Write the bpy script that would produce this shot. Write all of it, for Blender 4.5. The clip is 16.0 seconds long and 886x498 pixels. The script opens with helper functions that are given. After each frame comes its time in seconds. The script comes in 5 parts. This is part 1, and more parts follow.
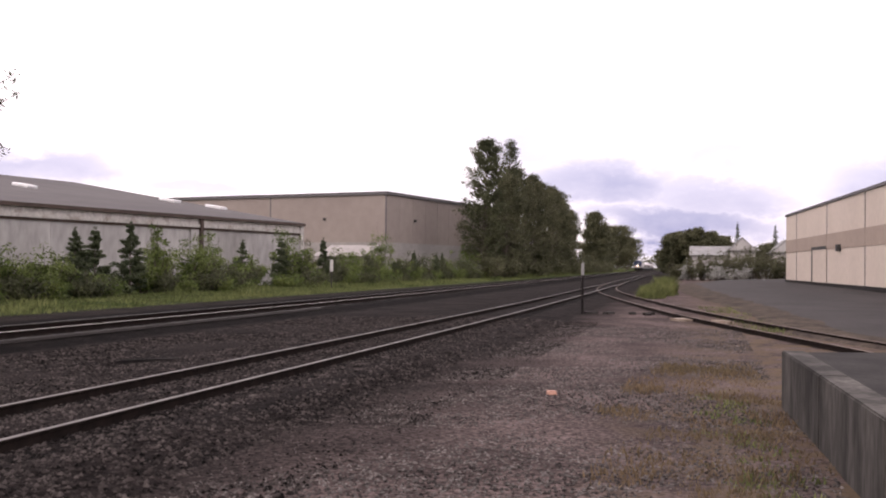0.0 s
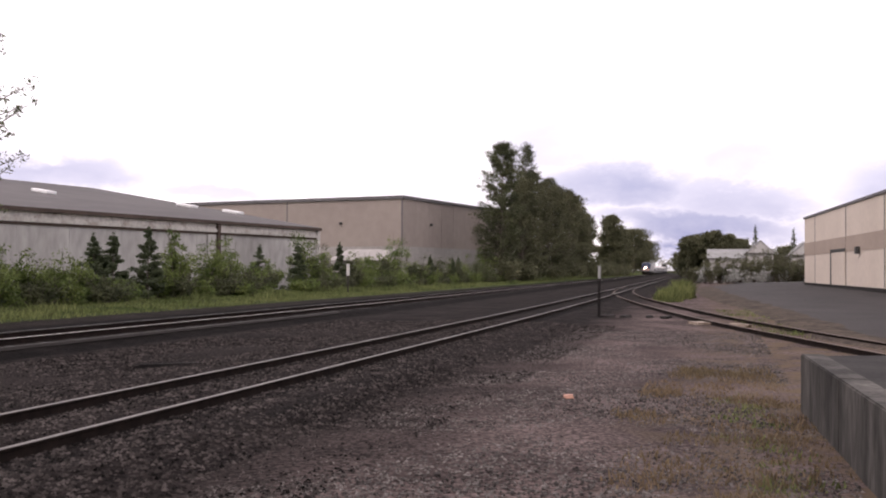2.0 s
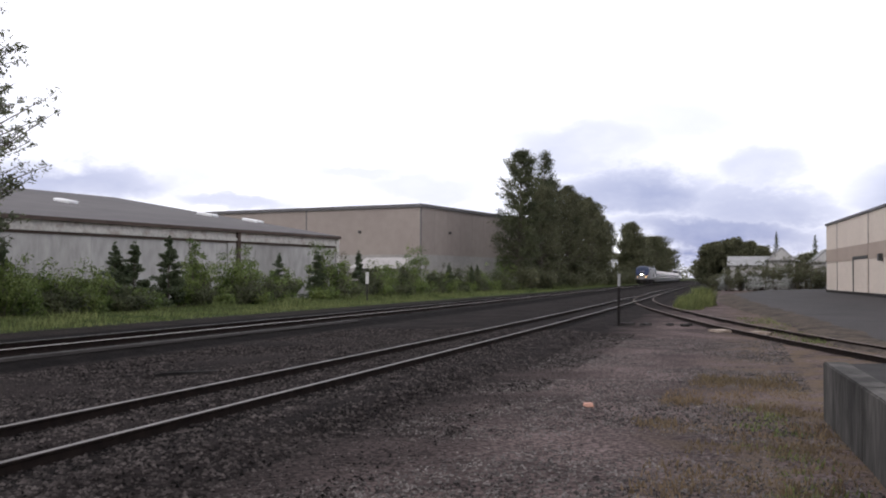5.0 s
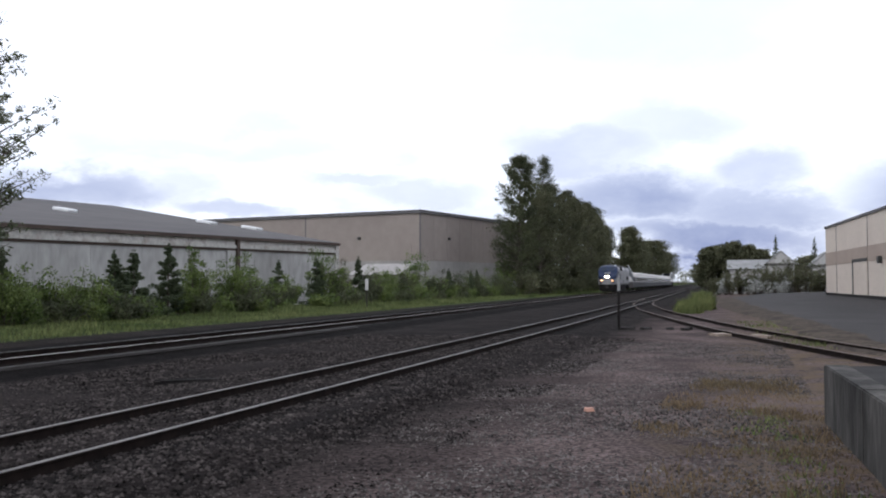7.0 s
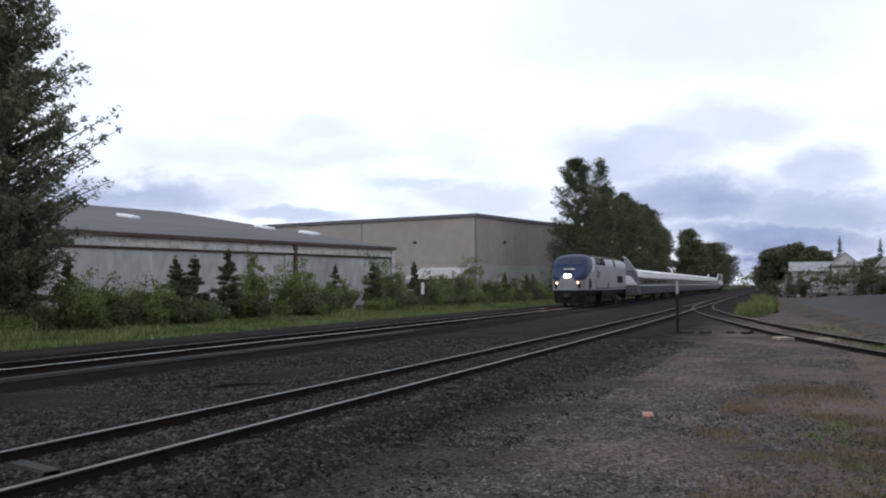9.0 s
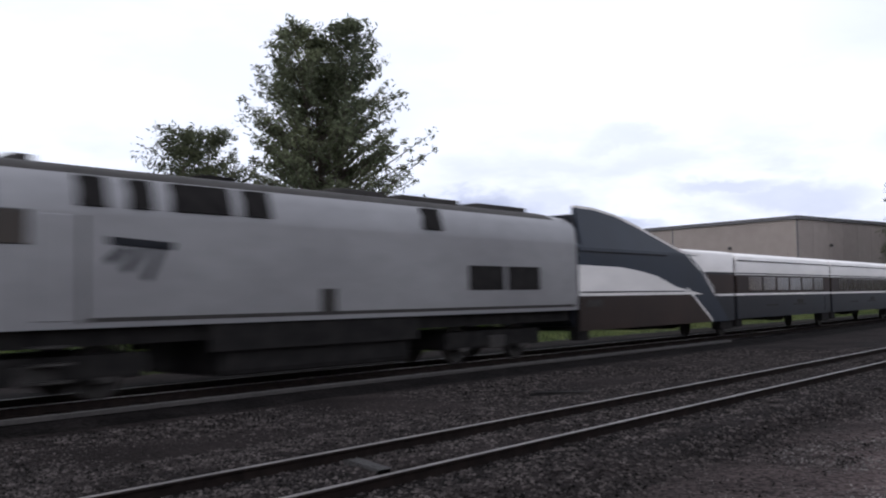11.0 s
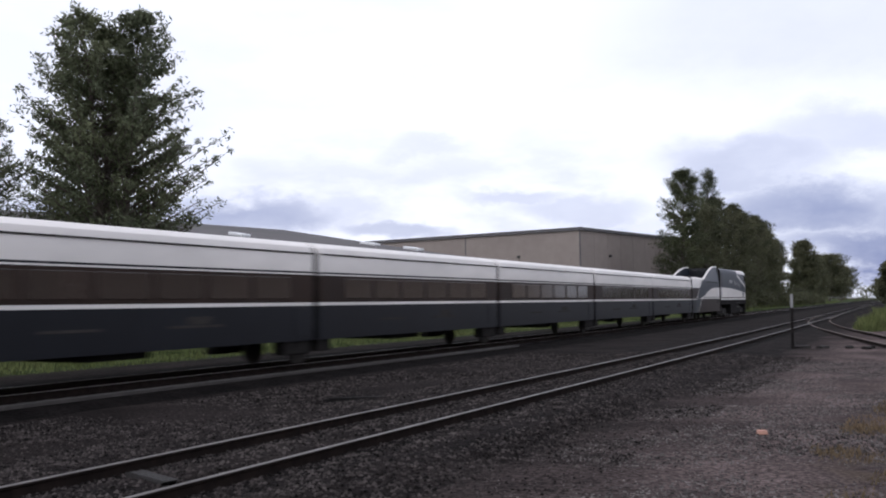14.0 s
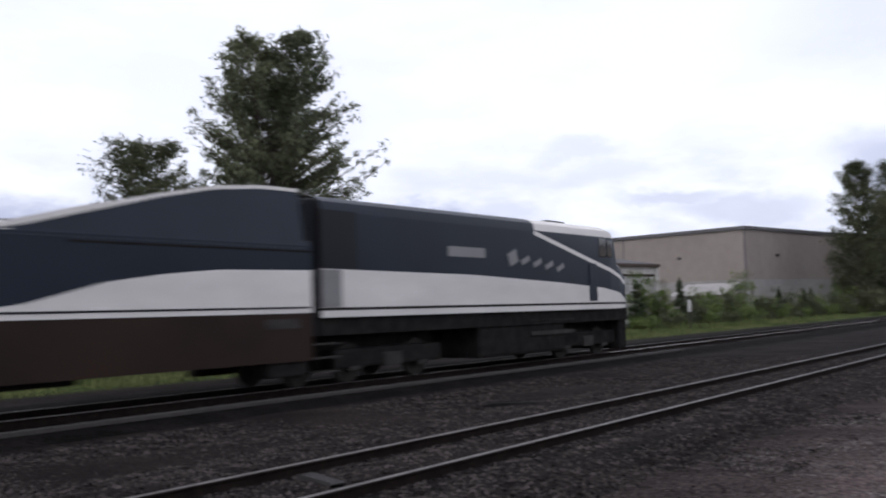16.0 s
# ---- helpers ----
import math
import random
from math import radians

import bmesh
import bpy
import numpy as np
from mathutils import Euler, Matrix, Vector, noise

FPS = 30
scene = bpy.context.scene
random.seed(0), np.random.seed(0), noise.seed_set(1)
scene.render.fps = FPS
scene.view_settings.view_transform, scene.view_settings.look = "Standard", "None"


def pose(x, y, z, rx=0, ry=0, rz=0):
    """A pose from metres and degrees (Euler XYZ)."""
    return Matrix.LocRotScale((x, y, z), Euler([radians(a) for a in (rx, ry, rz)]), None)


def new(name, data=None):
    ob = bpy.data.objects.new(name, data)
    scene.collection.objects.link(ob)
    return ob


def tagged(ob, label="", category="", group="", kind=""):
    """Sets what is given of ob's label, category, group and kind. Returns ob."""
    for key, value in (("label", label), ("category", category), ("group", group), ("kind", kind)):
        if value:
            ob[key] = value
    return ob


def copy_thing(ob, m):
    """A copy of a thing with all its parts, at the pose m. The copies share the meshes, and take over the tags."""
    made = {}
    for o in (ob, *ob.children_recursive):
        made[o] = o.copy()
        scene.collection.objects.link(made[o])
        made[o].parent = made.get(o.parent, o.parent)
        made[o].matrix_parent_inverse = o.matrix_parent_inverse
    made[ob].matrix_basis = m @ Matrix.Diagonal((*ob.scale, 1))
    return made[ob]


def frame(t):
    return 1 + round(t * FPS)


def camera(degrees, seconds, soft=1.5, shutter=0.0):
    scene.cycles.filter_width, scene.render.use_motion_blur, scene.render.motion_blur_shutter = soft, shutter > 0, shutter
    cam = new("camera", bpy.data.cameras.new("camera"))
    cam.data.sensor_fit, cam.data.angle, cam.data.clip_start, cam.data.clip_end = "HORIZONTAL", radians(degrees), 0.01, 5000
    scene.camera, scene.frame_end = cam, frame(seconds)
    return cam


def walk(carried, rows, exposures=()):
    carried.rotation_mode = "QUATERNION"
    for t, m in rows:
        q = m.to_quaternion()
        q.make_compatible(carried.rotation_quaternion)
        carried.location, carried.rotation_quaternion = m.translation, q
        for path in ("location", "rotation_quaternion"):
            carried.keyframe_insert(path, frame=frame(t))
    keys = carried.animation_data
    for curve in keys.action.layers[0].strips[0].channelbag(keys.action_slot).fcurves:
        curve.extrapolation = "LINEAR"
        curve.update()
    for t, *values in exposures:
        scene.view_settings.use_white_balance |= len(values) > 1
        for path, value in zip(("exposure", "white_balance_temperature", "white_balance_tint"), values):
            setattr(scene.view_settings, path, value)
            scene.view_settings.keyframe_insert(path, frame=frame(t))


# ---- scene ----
# ---- camera ----
EYE = (0.0, 0.0, 1.87)
cam = camera(50.6, 16.0, soft=2.0, shutter=0.35)


def view(yaw, pitch, roll):
    return Matrix.Translation(EYE) @ pose(0, 0, 0, 0, 0, yaw) @ pose(0, 0, 0, 90 + pitch) @ pose(0, 0, 0, 0, 0, roll)


CAMERA_ROWS = [
    (0, 15.33, 0.98, 0.56),
    (0.5, 15.67, 0.99, 0.63),
    (1, 16.16, 0.99, 0.34),
    (1.5, 16.14, 0.88, 0.52),
    (2, 16.32, 1.21, 0.36),
    (2.5, 16.55, 1.37, 0.47),
    (3, 16.76, 1.29, 0.44),
    (3.5, 16.95, 1.47, 0.38),
    (4, 17.37, 1.63, 0.40),
    (5.2, 17.45, 1.70, 0.20),
    (6.5, 17.19, 1.79, -0.07),
    (7, 17.44, 2.05, -0.21),
    (7.5, 17.94, 2.10, -0.36),
    (8, 19.09, 2.18, -0.49),
    (8.5, 19.55, 2.38, -0.84),
    (9, 20.84, 2.30, -0.43),
    (9.5, 23.70, 2.54, -0.31),
    (10, 28.28, 2.74, -0.54),
    (10.2, 30.81, 2.81, -0.87),
    (11.3, 40.60, 3.15, -1.00),
    (12.3, 37.94, 3.34, -1.04),
    (12.5, 36.08, 3.49, -1.10),
    (13, 31.02, 3.52, -0.78),
    (13.5, 27.95, 3.29, -0.85),
    (14, 27.17, 3.27, -0.72),
    (14.5, 27.38, 3.12, -0.67),
    (15, 28.44, 3.09, -0.59),
    (15.5, 30.05, 3.16, -0.41),
    (16, 36.70, 3.78, -1.60),
]
EXPOSURES = [
    (0.0, 0.36, 7300, 25), (2.5, 0.27, 7100, 21), (4.0, 0.15, 6750, 16), (6.5, 0.03, 6300, 10),
    (8.0, -0.06, 6050, 9), (9.5, -0.14, 6050, 10), (12.5, -0.15, 6200, 13), (16.0, -0.2, 6200, 13),
]
walk(cam, [(t, view(a, b, c)) for t, a, b, c in CAMERA_ROWS], EXPOSURES)

# ---- world and sun ----
SUN_EL, SUN_AZ = 38.0, 200.0
world = bpy.data.worlds.new("overcast_sky")
scene.world = world
world.use_nodes = True


def build_world():
    nt = world.node_tree
    nt.nodes.clear()
    out = nt.nodes.new("ShaderNodeOutputWorld")
    bg = nt.nodes.new("ShaderNodeBackground")
    sky = nt.nodes.new("ShaderNodeTexSky")
    sky.sky_type = "NISHITA"
    sky.sun_disc = False
    sky.sun_elevation = radians(SUN_EL)
    sky.sun_rotation = radians(SUN_AZ)
    sky.air_density, sky.dust_density = 1.0, 1.5
    tc = nt.nodes.new("ShaderNodeTexCoord")
    sep = nt.nodes.new("ShaderNodeSeparateXYZ")
    nt.links.new(tc.outputs["Generated"], sep.inputs[0])

    def math_node(op, a, b=None, c=None):
        n = nt.nodes.new("ShaderNodeMath")
        n.operation = op
        for k, q in enumerate((a, b, c)):
            if isinstance(q, (int, float)):
                n.inputs[k].default_value = q
            elif q is not None:
                nt.links.new(q, n.inputs[k])
        return n.outputs[0]

    def cloud_noise(scale, detail, rough, stretch, shift):
        mp = nt.nodes.new("ShaderNodeMapping")
        mp.inputs["Scale"].default_value = (1.0, 1.0, stretch)
        mp.inputs["Location"].default_value = shift
        nt.links.new(tc.outputs["Generated"], mp.inputs["Vector"])
        n = nt.nodes.new("ShaderNodeTexNoise")
        n.inputs["Scale"].default_value, n.inputs["Detail"].default_value, n.inputs["Roughness"].default_value = scale, detail, rough
        nt.links.new(mp.outputs[0], n.inputs["Vector"])
        return n.outputs["Fac"]

    def ramp(v, a, z, smooth=True):
        r = nt.nodes.new("ShaderNodeMapRange")
        r.interpolation_type = "SMOOTHSTEP" if smooth else "LINEAR"
        r.inputs["From Min"].default_value, r.inputs["From Max"].default_value = a, z
        nt.links.new(v, r.inputs["Value"])
        return r.outputs[0]

    # bearing to the left of north and height, in degrees, with billowing edges
    billow = cloud_noise(9.0, 8, 0.62, 2.0, (0.3, 0.1, 0.4))
    drift = cloud_noise(4.0, 5, 0.55, 2.6, (0.9, 0.6, 0.2))
    bearing = math_node("MULTIPLY", math_node("ARCTAN2", math_node("MULTIPLY", sep.outputs["X"], -1.0), sep.outputs["Y"]), 57.296)
    height = math_node("MULTIPLY", math_node("ARCSINE", sep.outputs["Z"]), 57.296)
    bearing = math_node("MULTIPLY_ADD", math_node("SUBTRACT", drift, 0.5), 9.0, bearing)
    height = math_node("MULTIPLY_ADD", math_node("SUBTRACT", billow, 0.5), 5.0, height)
    at = nt.nodes.new("ShaderNodeCombineXYZ")
    nt.links.new(bearing, at.inputs[0])
    nt.links.new(height, at.inputs[1])
    # the general deck: faint grey undersides, thinning out overhead
    deck = ramp(cloud_noise(4.4, 7, 0.6, 3.2, (0.35, 0.2, 0.1)), 0.56, 0.36)
    shade = math_node("MULTIPLY", deck, math_node("MULTIPLY_ADD", ramp(height, 12.0, 5.0), 0.26, 0.08))
    for b0, h0, bw, hw, depth in CLOUD_BANKS:
        d = nt.nodes.new("ShaderNodeVectorMath")
        d.operation = "SUBTRACT"
        nt.links.new(at.outputs[0], d.inputs[0])
        d.inputs[1].default_value = (b0, h0, 0)
        e = nt.nodes.new("ShaderNodeVectorMath")
        e.operation = "DIVIDE"
        nt.links.new(d.outputs[0], e.inputs[0])
        e.inputs[1].default_value = (bw, hw, 1)
        ln = nt.nodes.new("ShaderNodeVectorMath")
        ln.operation = "LENGTH"
        nt.links.new(e.outputs[0], ln.inputs[0])
        shade = math_node("MAXIMUM", shade, math_node("MULTIPLY", ramp(ln.outputs["Value"], 1.15, 0.35), depth))
    shade = math_node("MULTIPLY", shade, math_node("MULTIPLY_ADD", billow, 0.9, 0.55))
    cloud = nt.nodes.new("ShaderNodeMix")
    cloud.data_type = "RGBA"
    nt.links.new(shade, cloud.inputs["Factor"])
    cloud.inputs["A"].default_value = (1.08, 1.10, 1.18, 1)
    cloud.inputs["B"].default_value = (0.27, 0.31, 0.52, 1)
    gain = nt.nodes.new("ShaderNodeMix")
    gain.data_type, gain.blend_type = "RGBA", "MULTIPLY"
    gain.inputs["Factor"].default_value = 1.0
    gain.inputs["B"].default_value = (CLOUD, CLOUD, CLOUD, 1)
    nt.links.new(cloud.outputs["Result"], gain.inputs["A"])
    mix = nt.nodes.new("ShaderNodeMix")
    mix.data_type = "RGBA"
    mix.inputs["Factor"].default_value = 0.88
    nt.links.new(sky.outputs[0], mix.inputs["A"])
    nt.links.new(gain.outputs["Result"], mix.inputs["B"])
    nt.links.new(mix.outputs["Result"], bg.inputs["Color"])
    bg.inputs["Strength"].default_value = 0.1
    nt.links.new(bg.outputs[0], out.inputs[0])


CLOUD = 12.0
# grey undersides of the cloud banks: bearing, height, half width, half height, depth
CLOUD_BANKS = [(38.0, 5.2, 8.0, 1.9, 0.7), (29.5, 4.4, 4.5, 1.0, 0.55), (23.0, 6.3, 4.2, 0.9, 0.38), (19.5, 5.2, 6.5, 1.4, 0.40),
               (6.0, 4.8, 8.0, 2.4, 0.82), (9.0, 7.6, 5.5, 2.4, 0.5), (-1.6, 6.0, 3.4, 2.0, 0.56), (-0.7, 4.0, 8.5, 1.7, 0.72), (1.5, 2.5, 9.5, 1.5, 0.95),
               (27.0, 9.2, 3.6, 1.1, 0.24), (4.5, 9.2, 6.0, 2.0, 0.34), (6.0, 16.0, 13.0, 5.5, 0.22), (48.0, 5.0, 7.0, 1.9, 0.62), (-14.0, 4.7, 10.0, 2.2, 0.75), (64.0, 5.5, 11.0, 2.0, 0.6)]
build_world()
sun = new("sun", bpy.data.lights.new("sun", "SUN"))
sun.data.energy, sun.data.angle, sun.data.color = 0.7, radians(20), (1.0, 0.96, 0.9)
sun.matrix_world = pose(0, 0, 60, 90 - SUN_EL, 0, 180 - SUN_AZ)


# ---- materials ----
def mat(name, c1, c2=None, scale=3.0, rough=0.8, metal=0.0, bump=0.0, bump_scale=None, fine=None, emit=None, rand=0.0, spec=0.5, stretch=(1, 1, 1), detail=5.0, lo=0.35, hi=0.65):
    m = bpy.data.materials.new(name)
    m.use_nodes = True
    nt = m.node_tree
    b = nt.nodes["Principled BSDF"]
    b.inputs["Roughness"].default_value, b.inputs["Metallic"].default_value = rough, metal
    b.inputs["Specular IOR Level"].default_value = spec
    c2 = c2 or tuple(v * 0.8 for v in c1)
    tc = nt.nodes.new("ShaderNodeTexCoord")
    mp = nt.nodes.new("ShaderNodeMapping")
    mp.inputs["Scale"].default_value = stretch
    nt.links.new(tc.outputs["Object"], mp.inputs["Vector"])
    n1 = nt.nodes.new("ShaderNodeTexNoise")
    n1.inputs["Scale"].default_value, n1.inputs["Detail"].default_value = scale, detail
    nt.links.new(mp.outputs[0], n1.inputs["Vector"])
    cr = nt.nodes.new("ShaderNodeValToRGB")
    cr.color_ramp.elements[0].position, cr.color_ramp.elements[0].color = lo, (*c1, 1)
    cr.color_ramp.elements[1].position, cr.color_ramp.elements[1].color = hi, (*c2, 1)
    nt.links.new(n1.outputs["Fac"], cr.inputs[0])
    col = cr.outputs[0]
    if fine:
        n2 = nt.nodes.new("ShaderNodeTexNoise")
        n2.inputs["Scale"].default_value, n2.inputs["Detail"].default_value = fine[0], 3
        nt.links.new(mp.outputs[0], n2.inputs["Vector"])
        mr = nt.nodes.new("ShaderNodeMapRange")
        mr.inputs["From Min"].default_value, mr.inputs["From Max"].default_value = 0.3, 0.7
        mr.inputs["To Min"].default_value, mr.inputs["To Max"].default_value = 1 - fine[1], 1 + fine[1]
        nt.links.new(n2.outputs["Fac"], mr.inputs["Value"])
        mx = nt.nodes.new("ShaderNodeVectorMath")
        mx.operation = "SCALE"
        nt.links.new(col, mx.inputs[0])
        nt.links.new(mr.outputs[0], mx.inputs["Scale"])
        col = mx.outputs[0]
    if rand:
        src = nt.nodes.new("ShaderNodeNewGeometry").outputs["Random Per Island"] if rand > 0 else nt.nodes.new("ShaderNodeObjectInfo").outputs["Random"]
        mr = nt.nodes.new("ShaderNodeMapRange")
        mr.inputs["To Min"].default_value, mr.inputs["To Max"].default_value = 1 - abs(rand), 1 + abs(rand)
        nt.links.new(src, mr.inputs["Value"])
        mx = nt.nodes.new("ShaderNodeVectorMath")
        mx.operation = "SCALE"
        nt.links.new(col, mx.inputs[0])
        nt.links.new(mr.outputs[0], mx.inputs["Scale"])
        col = mx.outputs[0]
    nt.links.new(col, b.inputs["Base Color"])
    if bump:
        n3 = nt.nodes.new("ShaderNodeTexNoise")
        n3.inputs["Scale"].default_value, n3.inputs["Detail"].default_value = bump_scale or scale * 6, 4
        nt.links.new(mp.outputs[0], n3.inputs["Vector"])
        bp = nt.nodes.new("ShaderNodeBump")
        bp.inputs["Strength"].default_value, bp.inputs["Distance"].default_value = bump, 0.02
        nt.links.new(n3.outputs["Fac"], bp.inputs["Height"])
        nt.links.new(bp.outputs[0], b.inputs["Normal"])
    if emit:
        b.inputs["Emission Color"].default_value = (*emit[0], 1)
        b.inputs["Emission Strength"].default_value = emit[1]
    return m


def leaf_mat(name, c1, c2, rand=0.35):
    m = mat(name, c1, c2, scale=0.35, rough=0.65, rand=rand, spec=0.25)
    nt = m.node_tree
    b = nt.nodes["Principled BSDF"]
    tr = nt.nodes.new("ShaderNodeBsdfTranslucent")
    link = b.inputs["Base Color"].links[0].from_socket
    nt.links.new(link, tr.inputs["Color"])
    mx = nt.nodes.new("ShaderNodeMixShader")
    mx.inputs[0].default_value = 0.4
    out = nt.nodes["Material Output"]
    nt.links.new(b.outputs[0], mx.inputs[1])
    nt.links.new(tr.outputs[0], mx.inputs[2])
    nt.links.new(mx.outputs[0], out.inputs["Surface"])
    return m


def ground_mat():
    """Gravel that is dark between the tracks, brown on the path, weedy along the platform."""
    m = mat("gravel_ground", (0.0098, 0.0079, 0.0075), (0.0215, 0.0172, 0.0162), scale=0.5, rough=1.0, bump=0.4, bump_scale=22.0, fine=(16.0, 0.75), spec=0.04)
    nt = m.node_tree
    b = nt.nodes["Principled BSDF"]
    base = b.inputs["Base Color"].links[0].from_socket
    tc = nt.nodes.new("ShaderNodeTexCoord")
    sep = nt.nodes.new("ShaderNodeSeparateXYZ")
    nt.links.new(tc.outputs["Object"], sep.inputs[0])
    wob = nt.nodes.new("ShaderNodeTexNoise")
    wob.inputs["Scale"].default_value, wob.inputs["Detail"].default_value = 0.6, 6
    nt.links.new(tc.outputs["Object"], wob.inputs["Vector"])

    def band(axis, a, z, amount=2.0, noise_node=wob):
        w = nt.nodes.new("ShaderNodeMath")
        w.operation = "MULTIPLY_ADD"
        nt.links.new(noise_node.outputs["Fac"], w.inputs[0])
        w.inputs[1].default_value = amount
        nt.links.new(sep.outputs[axis], w.inputs[2])
        r = nt.nodes.new("ShaderNodeMapRange")
        r.inputs["From Min"].default_value, r.inputs["From Max"].default_value = a + amount / 2, z + amount / 2
        nt.links.new(w.outputs[0], r.inputs["Value"])
        return r.outputs[0]

    def mixin(fac, colour, old, mode="MIX"):
        x = nt.nodes.new("ShaderNodeMix")
        x.data_type, x.blend_type = "RGBA", mode
        nt.links.new(fac, x.inputs["Factor"])
        nt.links.new(old, x.inputs["A"])
        x.inputs["B"].default_value = (*colour, 1)
        return x.outputs["Result"]

    # brown, finer gravel of the path on which one stands
    path = band("X", -4.6, -2.2)
    col = mixin(path, (5.1, 4.85, 4.9), base, "MULTIPLY")
    # dry weeds beside the platform
    n = nt.nodes.new("ShaderNodeTexNoise")
    n.inputs["Scale"].default_value, n.inputs["Detail"].default_value = 1.7, 8
    nt.links.new(tc.outputs["Object"], n.inputs["Vector"])
    r = nt.nodes.new("ShaderNodeMapRange")
    r.inputs["From Min"].default_value, r.inputs["From Max"].default_value = 0.42, 0.60
    nt.links.new(n.outputs["Fac"], r.inputs["Value"])
    near = band("X", -1.2, 1.0, 1.5)
    mul = nt.nodes.new("ShaderNodeMath")
    mul.operation = "MULTIPLY"
    nt.links.new(r.outputs[0], mul.inputs[0])
    nt.links.new(near, mul.inputs[1])
    col = mixin(mul.outputs[0], (0.105, 0.078, 0.053), col)
    # green verge beyond the tracks
    verge = band("X", -22.4, -23.6, 1.2)
    col = mixin(verge, (0.036, 0.05, 0.015), col)
    nt.links.new(col, b.inputs["Base Color"])
    return m


M = {}
M["ground"] = ground_mat()
M["ballast"] = mat("ballast", (0.0085, 0.007, 0.0068), (0.021, 0.017, 0.0162), scale=0.9, rough=1.0, bump=1.0, bump_scale=14.0, fine=(12.0, 0.7), spec=0.04)
M["stone"] = mat("ballast_stone", (0.014, 0.0118, 0.0113), (0.052, 0.0445, 0.042), scale=3.0, rough=0.95, rand=0.9, spec=0.08)
M["path_stone"] = mat("path_gravel_stone", (0.046, 0.041, 0.040), (0.125, 0.113, 0.108), scale=3.0, rough=0.95, rand=0.7, spec=0.08)
M["rail_bright"] = mat("bright_rail_steel", (0.46, 0.42, 0.40), (0.36, 0.33, 0.31), scale=2.0, rough=0.5, metal=0.5)
M["rail_dull"] = mat("dull_rail_steel", (0.06, 0.052, 0.05), (0.042, 0.037, 0.035), scale=2.0, rough=0.45, metal=0.7)
# grease stain plus the shade beside rails and ridge, both put into the colour
M["grease_shade"] = mat("greasy_shaded_ballast", (0.0045, 0.004, 0.0038), (0.010, 0.0085, 0.0082), scale=1.5, rough=1.0, bump=1.0, bump_scale=14.0, fine=(12.0, 0.6), spec=0.03)
M["rail_top"] = mat("worn_rail_steel", (0.165, 0.148, 0.14), (0.105, 0.094, 0.088), scale=2.0, rough=0.5, metal=0.6)
M["rail_side"] = mat("rusty_rail", (0.011, 0.0085, 0.0076), (0.019, 0.0138, 0.012), scale=6.0, rough=0.9, bump=0.2, spec=0.06)
M["tie"] = mat("creosoted_tie", (0.012, 0.0105, 0.010), (0.023, 0.02, 0.0185), scale=4.0, rough=0.9, bump=0.5, stretch=(1, 8, 1), rand=-0.3)
M["asphalt"] = mat("asphalt", (0.019, 0.0168, 0.0165), (0.034, 0.030, 0.0295), scale=0.25, rough=0.85, bump=0.3, bump_scale=60, fine=(30, 0.25), spec=0.25)
M["dirt"] = mat("yard_soil", (0.042, 0.035, 0.031), (0.088, 0.071, 0.057), scale=0.9, rough=1.0, bump=0.6, bump_scale=9.0, fine=(7.0, 0.4), spec=0.05)
M["concrete"] = mat("stained_concrete", (0.022, 0.0205, 0.019), (0.105, 0.098, 0.09), scale=1.5, rough=0.9, bump=0.5, fine=(14, 0.35), stretch=(1, 1, 0.3), spec=0.2, detail=8.0, lo=0.38, hi=0.68)
M["concrete_top"] = mat("dark_concrete_slab", (0.012, 0.0112, 0.0108), (0.026, 0.024, 0.023), scale=1.2, rough=0.9, bump=0.3, fine=(20, 0.3), spec=0.2)
M["old_wall"] = mat("whitewashed_panel", (0.36, 0.35, 0.34), (0.25, 0.24, 0.23), scale=0.35, rough=0.85, bump=0.2, fine=(2.0, 0.16), stretch=(1, 1, 0.4), rand=-0.12, lo=0.4, hi=0.75)
M["old_fascia"] = mat("peeling_white_fascia", (0.44, 0.42, 0.395), (0.26, 0.22, 0.19), scale=1.2, rough=0.8, fine=(4, 0.2), lo=0.5, hi=0.75)
M["old_roof"] = mat("weathered_roof_felt", (0.062, 0.056, 0.058), (0.088, 0.08, 0.08), scale=0.15, rough=0.9, fine=(1.5, 0.15), stretch=(1, 0.3, 1))
M["rust_trim"] = mat("rusty_gutter", (0.045, 0.028, 0.022), (0.07, 0.046, 0.036), scale=1.0, rough=0.8)
M["skylight"] = mat("white_skylight", (0.75, 0.76, 0.78), (0.62, 0.62, 0.62), scale=1.0, rough=0.35)
M["tan"] = mat("taupe_wall_panel", (0.27, 0.228, 0.205), (0.24, 0.20, 0.182), scale=0.12, rough=0.75, fine=(0.8, 0.06), rand=-0.04)
M["tan_base"] = mat("pale_block_wall", (0.31, 0.29, 0.275), (0.25, 0.235, 0.225), scale=0.3, rough=0.85, fine=(3, 0.12))
M["tan_trim"] = mat("dark_roof_edge", (0.10, 0.095, 0.10), (0.08, 0.075, 0.08), scale=1, rough=0.6)
M["cream"] = mat("cream_tilt_up_panel", (0.60, 0.515, 0.44), (0.55, 0.47, 0.40), scale=0.2, rough=0.8, fine=(2, 0.05), rand=-0.03)
M["brown_band"] = mat("tan_painted_band", (0.36, 0.285, 0.235), (0.33, 0.26, 0.215), scale=0.3, rough=0.8, fine=(2, 0.05))
M["dark_metal"] = mat("dark_metal", (0.03, 0.03, 0.03), (0.05, 0.047, 0.045), scale=5, rough=0.6, metal=0.3)
M["leaf_dark"] = leaf_mat("cottonwood_leaves", (0.052, 0.062, 0.034), (0.10, 0.11, 0.056), 0.5)
